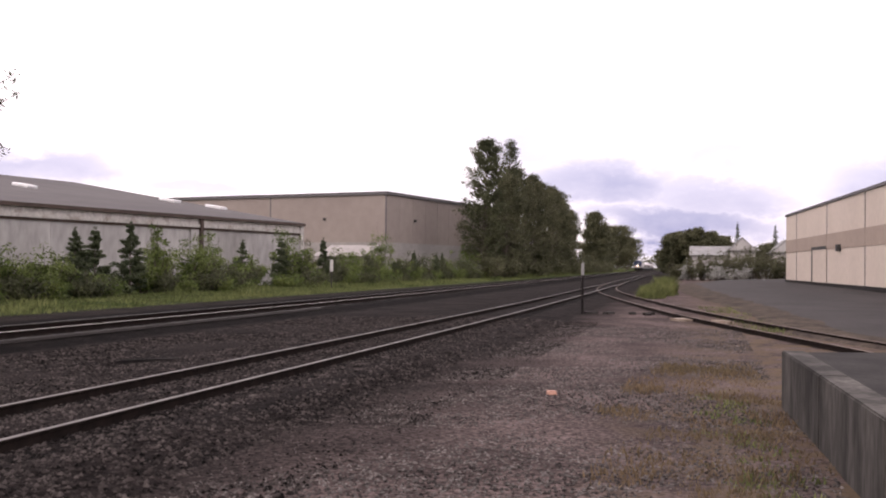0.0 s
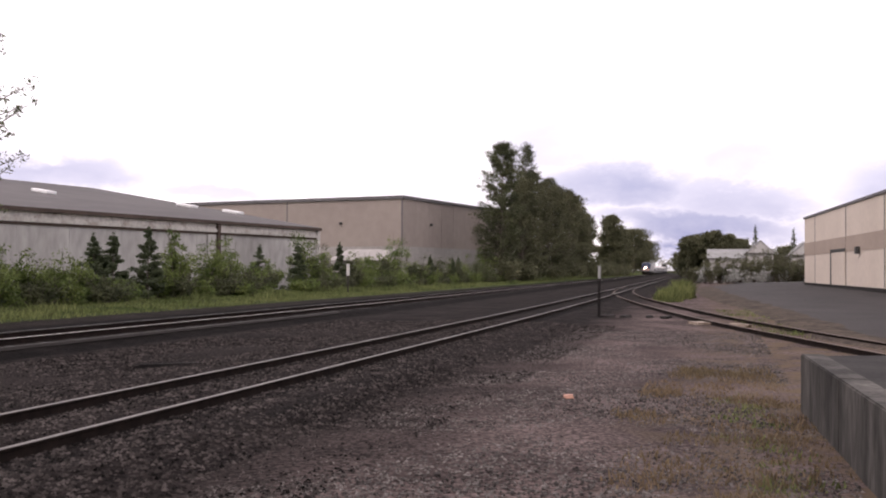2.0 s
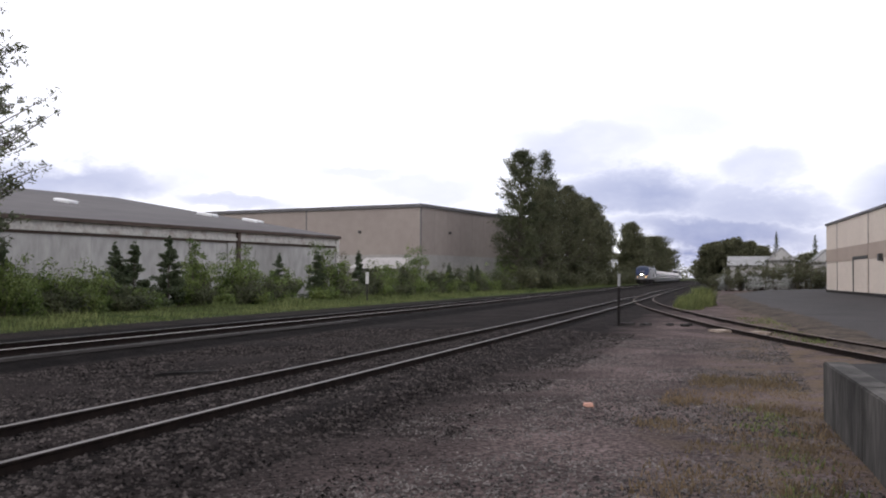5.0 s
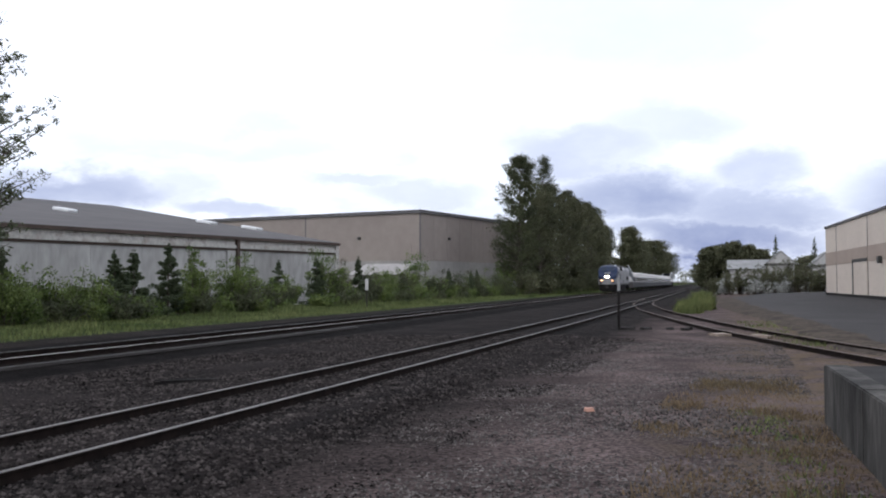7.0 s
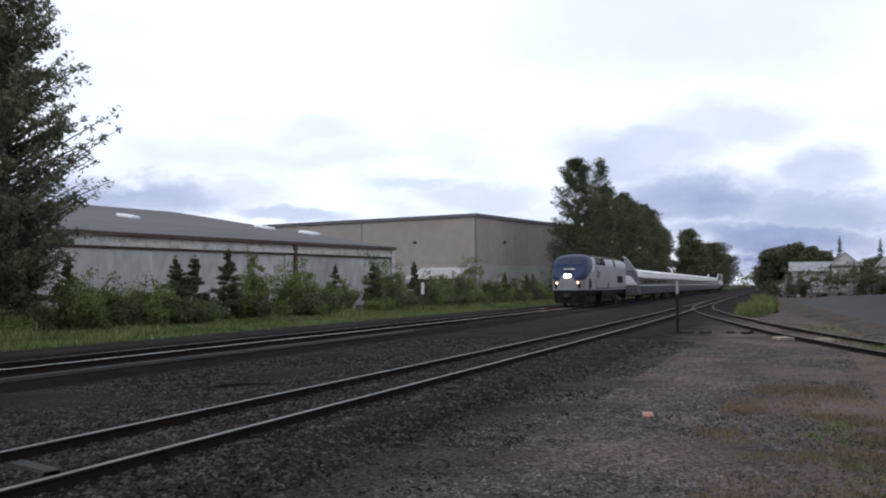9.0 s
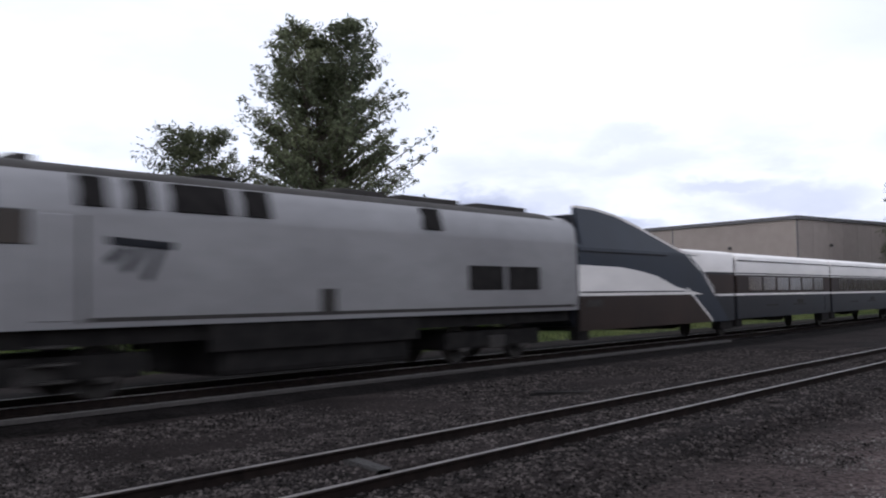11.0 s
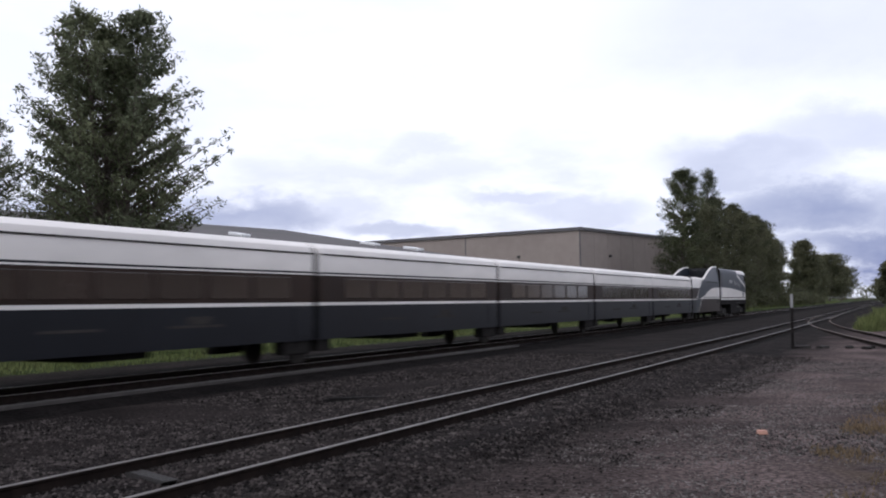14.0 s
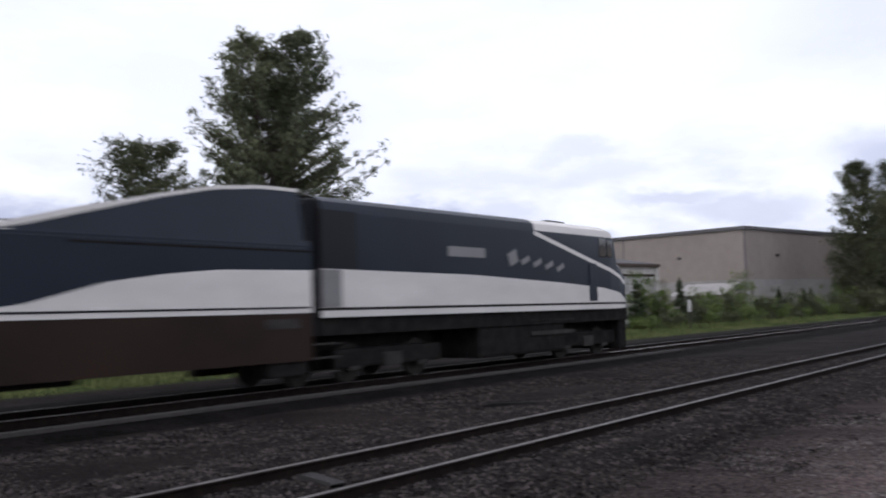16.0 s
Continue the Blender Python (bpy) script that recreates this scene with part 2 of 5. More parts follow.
M["leaf_cottonwood"] = leaf_mat("tall_cottonwood_leaves", (0.084, 0.10, 0.06), (0.155, 0.168, 0.095), 0.5)
M["leaf_far"] = leaf_mat("far_leaves", (0.072, 0.078, 0.044), (0.13, 0.13, 0.074), 0.5)
M["leaf_bush"] = leaf_mat("shrub_leaves", (0.075, 0.115, 0.032), (0.165, 0.20, 0.062), 0.55)
M["leaf_fir"] = leaf_mat("fir_needles", (0.062, 0.082, 0.046), (0.10, 0.12, 0.066))
M["leaf_pale"] = leaf_mat("blossom", (0.35, 0.36, 0.34), (0.5, 0.5, 0.48))
M["grass"] = leaf_mat("verge_grass", (0.062, 0.088, 0.028), (0.165, 0.182, 0.07), 0.6)
M["spare_rail"] = mat("pale_rusted_rail", (0.042, 0.036, 0.033), (0.028, 0.024, 0.022), scale=1.5, rough=0.6, fine=(9, 0.2))
M["dry_grass"] = leaf_mat("dry_weeds", (0.175, 0.125, 0.078), (0.115, 0.09, 0.052))
M["bark"] = mat("bark", (0.07, 0.055, 0.045), (0.12, 0.10, 0.085), scale=6, rough=0.95, bump=0.6, stretch=(1, 1, 0.2))
# train
M["silver"] = mat("dull_silver_paint", (0.245, 0.24, 0.245), (0.20, 0.195, 0.20), scale=0.5, rough=0.42, metal=0.35, fine=(3, 0.06), stretch=(1, 0.4, 1))
M["loco_blue"] = mat("blue_paint", (0.011, 0.021, 0.060), (0.009, 0.018, 0.050), scale=0.8, rough=0.45, spec=0.22)
M["green_blue"] = mat("dark_slate_green_paint", (0.0115, 0.0185, 0.031), (0.0095, 0.015, 0.025), scale=0.6, rough=0.42, spec=0.22)
M["coach_white"] = mat("off_white_paint", (0.74, 0.70, 0.67), (0.63, 0.60, 0.575), scale=0.4, rough=0.45, fine=(2, 0.06), stretch=(1, 0.3, 1))
M["coach_brown"] = mat("brown_paint", (0.030, 0.0175, 0.0132), (0.020, 0.0122, 0.0095), scale=0.5, rough=0.5, spec=0.15)
M["coach_dark"] = mat("dark_blue_green_paint", (0.009, 0.0105, 0.015), (0.007, 0.008, 0.0115), scale=0.6, rough=0.45, spec=0.2)
M["glass"] = mat("tinted_glass", (0.012, 0.012, 0.013), (0.02, 0.018, 0.018), scale=1, rough=0.08, spec=0.8)
M["window_band"] = mat("brown_tinted_glass", (0.02, 0.0135, 0.0115), (0.028, 0.018, 0.015), scale=1, rough=0.14, spec=0.6)
M["scrap"] = mat("faded_orange_plastic", (0.52, 0.29, 0.22), (0.42, 0.22, 0.16), scale=8, rough=0.7)
M["plank"] = mat("weathered_pale_plank", (0.34, 0.28, 0.23), (0.24, 0.18, 0.14), scale=5, rough=0.85)
M["pale_roof"] = mat("pale_grey_roof", (0.26, 0.26, 0.26), (0.19, 0.19, 0.19), scale=0.8, rough=0.8)
M["rust"] = mat("rusty_rail_head", (0.10, 0.07, 0.058), (0.15, 0.11, 0.09), scale=3, rough=0.7, metal=0.3)
M["screen"] = mat("dark_windscreen", (0.011, 0.02, 0.042), (0.015, 0.026, 0.05), scale=1, rough=0.35, spec=0.25)
M["black"] = mat("sooty_black", (0.012, 0.011, 0.011), (0.022, 0.02, 0.019), scale=3, rough=0.9, spec=0.08)
M["steel"] = mat("grimy_steel", (0.028, 0.026, 0.024), (0.05, 0.045, 0.042), scale=4, rough=0.75, metal=0.1, spec=0.2)
M["orange"] = mat("orange_paint", (0.75, 0.13, 0.03), (0.65, 0.10, 0.02), scale=2, rough=0.6)
M["headlight"] = mat("lit_headlamp", (0.9, 0.85, 0.7), emit=((1.0, 0.72, 0.4), 800.0))
M["ditch_light"] = mat("lit_ditch_lamp", (0.9, 0.7, 0.4), emit=((1.0, 0.5, 0.22), 7.0))
M["white"] = mat("white_paint", (0.52, 0.51, 0.5), (0.42, 0.41, 0.4), scale=4, rough=0.6)


# ---- mesh helpers ----
def link_mesh(name, verts, faces, material, parent=None, label="", m=None, smooth=False):
    me = bpy.data.meshes.new(name)
    me.from_pydata([tuple(v) for v in verts], [], [tuple(f) for f in faces])
    me.materials.append(material)
    if smooth:
        me.polygons.foreach_set("use_smooth", [True] * len(me.polygons))
    ob = new(name, me)
    if parent:
        ob.parent = parent
    if m is not None:
        ob.matrix_basis = m
    if label:
        ob["label"] = label
    return ob


def part(name, bm, material, parent, label="", m=None, smooth=False):
    me = bpy.data.meshes.new(name)
    bm.normal_update()
    bm.to_mesh(me)
    bm.free()
    me.materials.append(material)
    if smooth:
        me.polygons.foreach_set("use_smooth", [True] * len(me.polygons))
    ob = new(name, me)
    if parent:
        ob.parent = parent
    if m is not None:
        ob.matrix_basis = m
    if label:
        ob["label"] = label
    return ob


def add_box(bm, x0, x1, y0, y1, z0, z1, bevel=0.0, m=None):
    r = bmesh.ops.create_cube(bm, size=1.0)
    vs = r["verts"]
    for v in vs:
        v.co = Vector(((x0 + x1) / 2 + v.co.x * (x1 - x0), (y0 + y1) / 2 + v.co.y * (y1 - y0), (z0 + z1) / 2 + v.co.z * (z1 - z0)))
    if bevel:
        es = list({e for v in vs for e in v.link_edges})
        res = bmesh.ops.bevel(bm, geom=es, offset=bevel, segments=2, affect="EDGES", profile=0.6)
        vs = list({v for f in res["faces"] for v in f.verts} | {v for v in vs if v.is_valid})
    if m is not None:
        bmesh.ops.transform(bm, matrix=m, verts=vs)
    return vs


def box(name, x0, x1, y0, y1, z0, z1, material, parent=None, bevel=0.0, label=""):
    bm = bmesh.new()
    add_box(bm, x0, x1, y0, y1, z0, z1, bevel)
    return part(name, bm, material, parent, label)


def add_cyl(bm, r0, r1, depth, m, seg=12):
    r = bmesh.ops.create_cone(bm, cap_ends=True, segments=seg, radius1=r0, radius2=r1, depth=depth)
    bmesh.ops.transform(bm, matrix=m, verts=r["verts"])


def empty(name, m, label="", category="", group="", kind=""):
    ob = new(name)
    ob.empty_display_size = 0.3
    ob.matrix_basis = m
    return tagged(ob, label, category, group, kind)


# ---- ground and tracks ----
TRACK_NEAR, TRACK_MAIN, GAUGE = -7.15, -16.75, 1.5
RAIL_Z = 0.17


def bend(y):
    """How far the lines swing to the left as they go away."""
    if y < 20:
        return 0.0
    if y < 60:
        return (y - 20) ** 2 / 2 * (0.022 / 40)
    return 0.44 + (y - 60) * 0.022


def steps(a, b):
    ys, y = [], a
    while y < b:
        ys.append(y)
        y += 2.0 if -10 < y < 60 else 6.0 if y < 150 else 20.0
    return ys + [b]


def build_ground():
    # finer where one stands, out to the horizon all round
    xs = [-3000, -1200, -500, -200, -100, -60, -40] + [-30 + i * 1.0 for i in range(61)] + [40, 60, 100, 200, 500, 1200, 3000]
    ys = [-3000, -1200, -500, -200, -100, -60, -30, -15] + [-5 + i * 1.0 for i in range(76)] + [80, 100, 130, 200, 350, 600, 1200, 3000]
    v = []
    for y in ys:
        for x in xs:
            z = -0.02
            if -20 < x < 20 and -10 < y < 75:
                z += 0.035 * noise.noise(Vector((x * 0.35, y * 0.35, 0))) + 0.02 * noise.noise(Vector((x * 1.3, y * 1.3, 3)))
            v.append((x, y, z))
    n = len(xs)
    f = [(j * n + i, j * n + i + 1, (j + 1) * n + i + 1, (j + 1) * n + i) for j in range(len(ys) - 1) for i in range(n - 1)]
    g = link_mesh("ground", v, f, M["ground"], smooth=True)
    tagged(g, "dark gravel railway yard ground with brown path and weeds", "ground", kind="structure")


BED_NEAR = [(-3.5, -0.06), (-2.4, 0.03), (-1.7, 0.085), (-1.2, 0.07), (-0.98, 0.045), (-0.75, 0.035), (-0.5, 0.045), (-0.28, 0.07), (0, 0.085), (0.28, 0.07), (0.45, 0.045), (0.75, 0.035), (1.02, 0.05), (1.3, 0.07), (1.7, 0.085), (2.2, 0.03), (3.3, -0.06)]
BED_MAIN = [(-4.3, -0.05), (-3.3, 0.02), (-2.2, 0.03), (-1.2, 0.03), (-0.75, -0.02), (-0.4, 0.02), (0, 0.04), (0.4, 0.02), (0.75, -0.02), (1.1, 0.0), (1.5, 0.01), (2.0, 0.03), (2.35, 0.09), (2.55, 0.10), (2.75, 0.08), (3.3, 0.0), (3.9, -0.07)]


def ballast_bed(name, x0, prof, grease_shade, y0=-400, y1=900, label=""):
    v, f, fm = [], [], []
    ys = steps(y0, y1)
    for y in ys:
        for px, pz in prof:
            w = 0.05 * noise.noise(Vector((px * 2, y * 0.4, 7)))
            v.append((x0 + px - bend(y) + w * 1.5, y, pz + w * (0.3 if pz > 0.02 else 0)))
    n = len(prof)
    for j in range(len(ys) - 1):
        for i in range(n - 1):
            f.append((j * n + i, j * n + i + 1, (j + 1) * n + i + 1, (j + 1) * n + i))
            mid = (prof[i][0] + prof[i + 1][0]) / 2
            fm.append(1 if any(p < mid < q for p, q in grease_shade) else 0)
    ob = link_mesh(name, v, f, M["ballast"], smooth=True)
    ob.data.materials.append(M["grease_shade"])
    ob.data.polygons.foreach_set("material_index", fm)
    return tagged(ob, label, "ballast", kind="structure")


def sweep(name, pts, prof, material, parent, label=""):
    """A profile in (side, height) carried along a flat line of points."""
    v, f, n = [], [], len(prof)
    for i, p in enumerate(pts):
        a, b = pts[max(i - 1, 0)], pts[min(i + 1, len(pts) - 1)]
        d = Vector((b[0] - a[0], b[1] - a[1], 0)).normalized()
        s = Vector((d.y, -d.x, 0))
        for px, pz in prof:
            v.append((p[0] + s.x * px, p[1] + s.y * px, p[2] + pz))
    for j in range(len(pts) - 1):
        f += [(j * n + i, (j + 1) * n + i, (j + 1) * n + (i + 1) % n, j * n + (i + 1) % n) for i in range(n)]
    f += [tuple(range(n)), tuple(range(len(v) - 1, len(v) - n - 1, -1))]
    return link_mesh(name, v, f, material, parent, label)


RAIL_BODY = [(-0.07, -0.17), (0.07, -0.17), (0.07, -0.155), (0.012, -0.13), (0.012, -0.045), (0.036, -0.03), (0.036, -0.006), (-0.036, -0.006), (-0.036, -0.03), (-0.012, -0.045), (-0.012, -0.13), (-0.07, -0.155)]
RAIL_HEAD = [(0.036, -0.005), (0.030, 0.0), (-0.030, 0.0), (-0.036, -0.005)]


def rail(parent, pts, head="rail_top", note="polished running surface"):
    r = sweep("rail", pts, RAIL_BODY, M["rail_side"], parent, "rusty steel rail")
    sweep("rail_head", pts, RAIL_HEAD, M[head], r, note)


def build_track(x0, label):
    t = empty("railway_track", pose(0, 0, 0), label, "track", "railway tracks", "structure")
    for side in (-1, 1):
        rail(t, [(x0 + side * (GAUGE / 2) - bend(y), y, RAIL_Z) for y in steps(-400, 900)], "rail_top" if x0 != TRACK_MAIN else "rail_dull" if side < 0 else "rail_bright")
    return t


def tie_mesh(length=2.5):
    bm = bmesh.new()
    add_box(bm, -length / 2, length / 2, -0.115, 0.115, -0.16, 0.0, 0.012)
    me = bpy.data.meshes.new("tie")
    bm.to_mesh(me)
    bm.free()
    me.materials.append(M["tie"])
    return me


def lay_ties(track, x0, y0, y1, pitch, me, rnd):
    y = y0
    while y < y1:
        ob = new("tie", me)
        ob.parent = track
        ob.matrix_basis = pose(x0 - bend(y) + rnd.uniform(-0.06, 0.06), y, 0.0 + rnd.uniform(-0.015, 0.012), 0, 0, rnd.uniform(-1, 1))
        y += pitch * rnd.uniform(0.95, 1.05)


build_ground()
ballast_bed("ballast_near", TRACK_NEAR, BED_NEAR, [(-1.0, -0.5), (0.45, 1.3)], label="dark grey crushed stone ballast under near track")
ballast_bed("ballast_main", TRACK_MAIN, BED_MAIN, [(-4.0, 2.2), (2.6, 3.2)], label="dark grey crushed stone ballast under main track")
near_track = build_track(TRACK_NEAR, "straight siding track with dull bright rails in dark ballast")
main_track = build_track(TRACK_MAIN, "main line track with polished rails beside green verge")

SIDE_RAIL = [(0.05, -0.036), (0.05, 0.036), (0.035, 0.036), (0.012, 0.012), (-0.075, 0.012), (-0.09, 0.036), (-0.12, 0.036), (-0.12, -0.036), (-0.09, -0.036), (-0.075, -0.012), (0.012, -0.012), (0.035, -0.036)]
tagged(sweep("spare_rail", [(-14.2 + 0.03 * math.sin(y * 0.3), y, 0.145) for y in range(-6, 36, 2)], SIDE_RAIL, M["spare_rail"], None), "long spare rail lying on its side in ballast", "rail")

# spur that leaves the siding and swings to the right
SPUR = [(-8.45, 100.0), (-8.0, 88.0), (-7.2, 76.0), (-6.0, 66.0), (-4.6, 57.5), (-3.1, 50.0), (-1.5, 42.5), (0.15, 35.5), (2.2, 28.3), (4.0, 22.5), (5.3, 17.5), (6.5, 12.0), (7.5, 6.0), (8.3, 0.0), (9.0, -12.0)]


def smooth_line(pts, n=6):
    out = []
    for i in range(len(pts) - 1):
        p0, p1, p2, p3 = (Vector(pts[max(min(k, len(pts) - 1), 0)]) for k in (i - 1, i, i + 1, i + 2))
        for k in range(n):
            t = k / n
            out.append(0.5 * ((2 * p1) + (p2 - p0) * t + (2 * p0 - 5 * p1 + 4 * p2 - p3) * t * t + (3 * p1 - p0 - 3 * p2 + p3) * t ** 3))
    return out + [Vector(pts[-1])]


def offset_line(line, off, z):
    res = []
    for i, p in enumerate(line):
        a, b = line[max(i - 1, 0)], line[min(i + 1, len(line) - 1)]
        d = (b - a).normalized()
        res.append((p.x + d.y * off, p.y - d.x * off, z))
    return res


spur_line = smooth_line(SPUR)
spur_track = empty("railway_track", pose(0, 0, 0), "rusty spur track curving away through gravel", "track", "railway tracks", "structure")
for side in (-1, 1):
    rail(spur_track, offset_line(spur_line, side * GAUGE / 2, 0.12), "rust", "rust-brown running surface")

# ---- yard on the right: asphalt lot, cream warehouse, platform ----
RB = math.radians(2.7)


def build_lot():
    v = [(4.3, 27, 0.02), (9, 19, 0.05), (40, 14, 0.25), (160, 14, 0.4), (160, 160, 0.42), (20, 160, 0.42), (3.0, 118, 0.42), (-0.9, 92, 0.32), (0.3, 70, 0.22), (1.6, 56, 0.14), (2.5, 47, 0.08), (3.2, 37, 0.04)]
    n = len(v)
    low = [(x, y, -0.5) for x, y, z in v]
    f = [tuple(range(n))] + [(i, i + n, (i + 1) % n + n, (i + 1) % n) for i in range(n)]
    tagged(link_mesh("asphalt_lot", v + low, f, M["asphalt"]), "grey asphalt yard before the cream warehouse", "pavement", kind="structure")


build_lot()


def dirt_bank():
    """Low crumbling shoulder of soil between the yard's edge and the spur."""
    edge = smooth_line([(-0.9, 92.0), (0.3, 70.0), (1.6, 56.0), (2.5, 47.0), (3.2, 37.0), (4.3, 27.0), (9.0, 19.0), (20.0, 16.8)], 9)
    hts = [(16.0, 0.16), (19.0, 0.05), (27.0, 0.02), (37.0, 0.04), (47.0, 0.08), (56.0, 0.14), (70.0, 0.22), (92.0, 0.32)]
    v, f = [], []
    for p in edge:
        z = float(np.interp(p.y, [q[0] for q in hts], [q[1] for q in hts]))
        n = 0.5 * noise.noise(Vector((p.x, p.y * 0.5, 2.0)))
        for dx, dz in ((0.55 + n, 0.015), (0.0 + n * 0.7, 0.05), (-0.45, 0.03), (-1.0 + n * 0.5, 0.03), (-1.9, -0.4)):
            v.append((p.x + dx, p.y + dx * 0.4, (z + dz if dx > -0.9 else z * 0.35 + dz) + (0.03 * noise.noise(Vector((p.x * 2, p.y, dx))) if dx > -1.5 else 0)))
    for j in range(len(edge) - 1):
        f += [(j * 5 + i, j * 5 + i + 1, j * 5 + i + 6, j * 5 + i + 5) for i in range(4)]
    tagged(link_mesh("dirt_bank", v, f, M["dirt"], smooth=True), "low brown soil bank along the yard edge", "bank", kind="structure")


dirt_bank()


def build_cream():
    h = empty("cream_warehouse", pose(9.45, 113.0, 0.44, 0, 0, 3.9), "cream tilt-up concrete warehouse with a tan band", "building", kind="")
    # local: y runs along the long wall towards the viewer (negative), x into the building
    H, L, D = 7.5, 90.0, 50.0
    edges = [0.0, 6.9, 22.8, 36.9, 51.0, 65.0, 79.0, 89.0]
    box("wall", 0.05, D, -L, 0, 0, H - 0.06, M["cream"], h)
    prev = edges[0]
    for e in edges[1:]:
        for (z0, z1, mt, nm) in ((0.12, 3.15, M["cream"], "panel"), (3.15, 4.55, M["brown_band"], "painted_band"), (4.55, H - 0.25, M["cream"], "panel")):
            box(nm, -0.03 if nm == "painted_band" else 0.0, 0.06, -e + 0.05, -prev - 0.05, z0, z1, mt, h)
        box("pilaster_joint", -0.02, 0.05, -e - 0.1, -e + 0.1, 0.1, H - 0.2, M["dark_metal"], h)
        prev = e
    box("parapet_cap", -0.12, 0.3, -L, 0.1, H - 0.22, H, M["tan_trim"], h)
    box("parapet_cap", -0.12, D, -0.05, 0.15, H - 0.22, H, M["tan_trim"], h)
    box("footing", -0.06, 0.06, -L, 0.05, -0.6, 0.16, M["concrete_top"], h)
    d = box("door", -0.05, 0.02, -22.5, -16.2, 0.12, 3.2, M["cream"], h, label="closed cream steel door")
    for (a, b, z0, z1) in ((-16.2, -15.7, 0.12, 3.45), (-22.6, -15.7, 3.2, 3.5)):
        box("door_frame", -0.08, 0.02, a, b, z0, z1, M["dark_metal"], d)
    box("wall_lamp", -0.35, 0.0, -28.7, -28.0, 2.9, 3.5, M["dark_metal"], h, 0.05)
    return h


build_cream()


def build_platform():
    p = empty("concrete_platform", pose(0, 0, 0), "weathered concrete loading platform with a dark top", "platform", kind="structure")
    # retaining wall of cast segments, slab behind it
    ys = [-12.0, -7.0, -2.6, 1.2, 4.6, 7.6, 10.5, 13.5]
    for a, b in zip(ys, ys[1:]):
        bm = bmesh.new()
        xa, xb = 1.65 - 0.0425 * a, 1.65 - 0.0425 * b
        vs = add_box(bm, 0, 1, a + 0.008, b - 0.008, -0.3, 0.76, 0.0)
        for v in vs:
            t = (v.co.y - a) / (b - a)
            v.co.x = xa + (xb - xa) * t + v.co.x * 0.3
        bmesh.ops.bevel(bm, geom=bm.edges[:], offset=0.015, segments=2, affect="EDGES")
        part("wall_segment", bm, M["concrete"], p)
    v = [(1.94 - 0.0425 * -12, -12, 0), (1.94 - 0.0425 * 13.5, 13.5, 0), (4.3, 14.6, 0), (5.6, -12, 0)]
    link_mesh("slab", [(x, y, 0.74) for x, y, z in v] + [(x, y, -0.3) for x, y, z in v], [(3, 2, 1, 0), (0, 1, 5, 4), (1, 2, 6, 5), (2, 3, 7, 6), (3, 0, 4, 7)], M["concrete_top"], p, "dark worn slab")


build_platform()

# ---- buildings beyond the tracks ----
ROT = -11.0


def build_old():
    # corner with the far end of the long wall; local -y runs towards the viewer, -x away from the track
    h = empty("old_warehouse", pose(*OLD_CORNER, 0, 0, ROT), "long old whitewashed warehouse with a low felt roof", "building")
    L, W, E, R = 95.0, OLD_W, 5.5, OLD_R
    box("wall", -2 * W, -0.1, -L, -0.1, -1.0, E - 0.2, M["old_wall"], h)
    y, k = 0.0, 0
    rnd = random.Random(4)
    while y > -L:
        w = 4.1
        box("wall_panel", -0.1, 0.0 + rnd.uniform(-0.015, 0.015), y - w + 0.012, y, -0.5, E - 1.0, M["old_wall"], h)
        y -= w
        k += 1
    y = 0.0
    while y > -L:
        box("fascia_board", -0.1, 0.06, y - 11.97, y, E - 0.55, E - 0.12, M["old_fascia"], h)
        box("fascia_board", -0.1, 0.20, y - 11.97, y, E - 0.8, E - 0.56, M["old_fascia"], h)
        # dark strip added to stand for the shadow line below the fascia
        box("shadow_strip", -0.1, 0.10, y - 11.97, y, E - 0.98, E - 0.82, M["rust_trim"], h)
        y -= 12.0
    box("downpipe", 0.0, 0.30, -14.2, -13.85, -0.5, E - 0.1, M["rust_trim"], h, 0.04)
    box("pilaster", -0.1, 0.14, -15.2, -14.25, -0.5, E - 1.0, M["old_wall"], h)
    box("gutter", -0.1, 0.34, -L, 0.3, E - 0.13, E + 0.12, M["rust_trim"], h)
    box("corner_post", -0.2, 0.2, -0.25, 0.2, -1, E, M["old_fascia"], h)
    for s in (-1, 1):
        xa, xb = (0.3, -W) if s > 0 else (-2 * W - 0.3, -W)
        v = [(xa, -L, E + 0.02), (xa, 0.3, E + 0.02), (xb, 0.3, R), (xb, -L, R), (xa, -L, E + 0.14), (xa, 0.3, E + 0.14), (xb, 0.3, R + 0.12), (xb, -L, R + 0.12)]
        link_mesh("roof", v, [(0, 1, 2, 3), (7, 6, 5, 4), (0, 4, 5, 1), (1, 5, 6, 2), (2, 6, 7, 3), (3, 7, 4, 0)], M["old_roof"], h)
    link_mesh("gable", [(0, 0, E - 0.3), (-2 * W, 0, E - 0.3), (-W, 0, R), (0, -0.2, E - 0.3), (-2 * W, -0.2, E - 0.3), (-W, -0.2, R)], [(0, 1, 2), (5, 4, 3), (0, 2, 5, 3), (1, 4, 5, 2)], M["old_wall"], h)
    for u, y in OLD_SKY:
        slope = math.atan2(R - E, W)
        m = pose(-u, y, E + 0.14 + (R - E) * u / W) @ pose(0, 0, 0, 0, math.degrees(slope), 0)
        bm = bmesh.new()
        add_box(bm, -1.0, 1.0, -0.5, 0.5, 0.0, 0.28, 0.1)
        part("skylight", bm, M["skylight"], h, "white domed skylight", m)
    return h


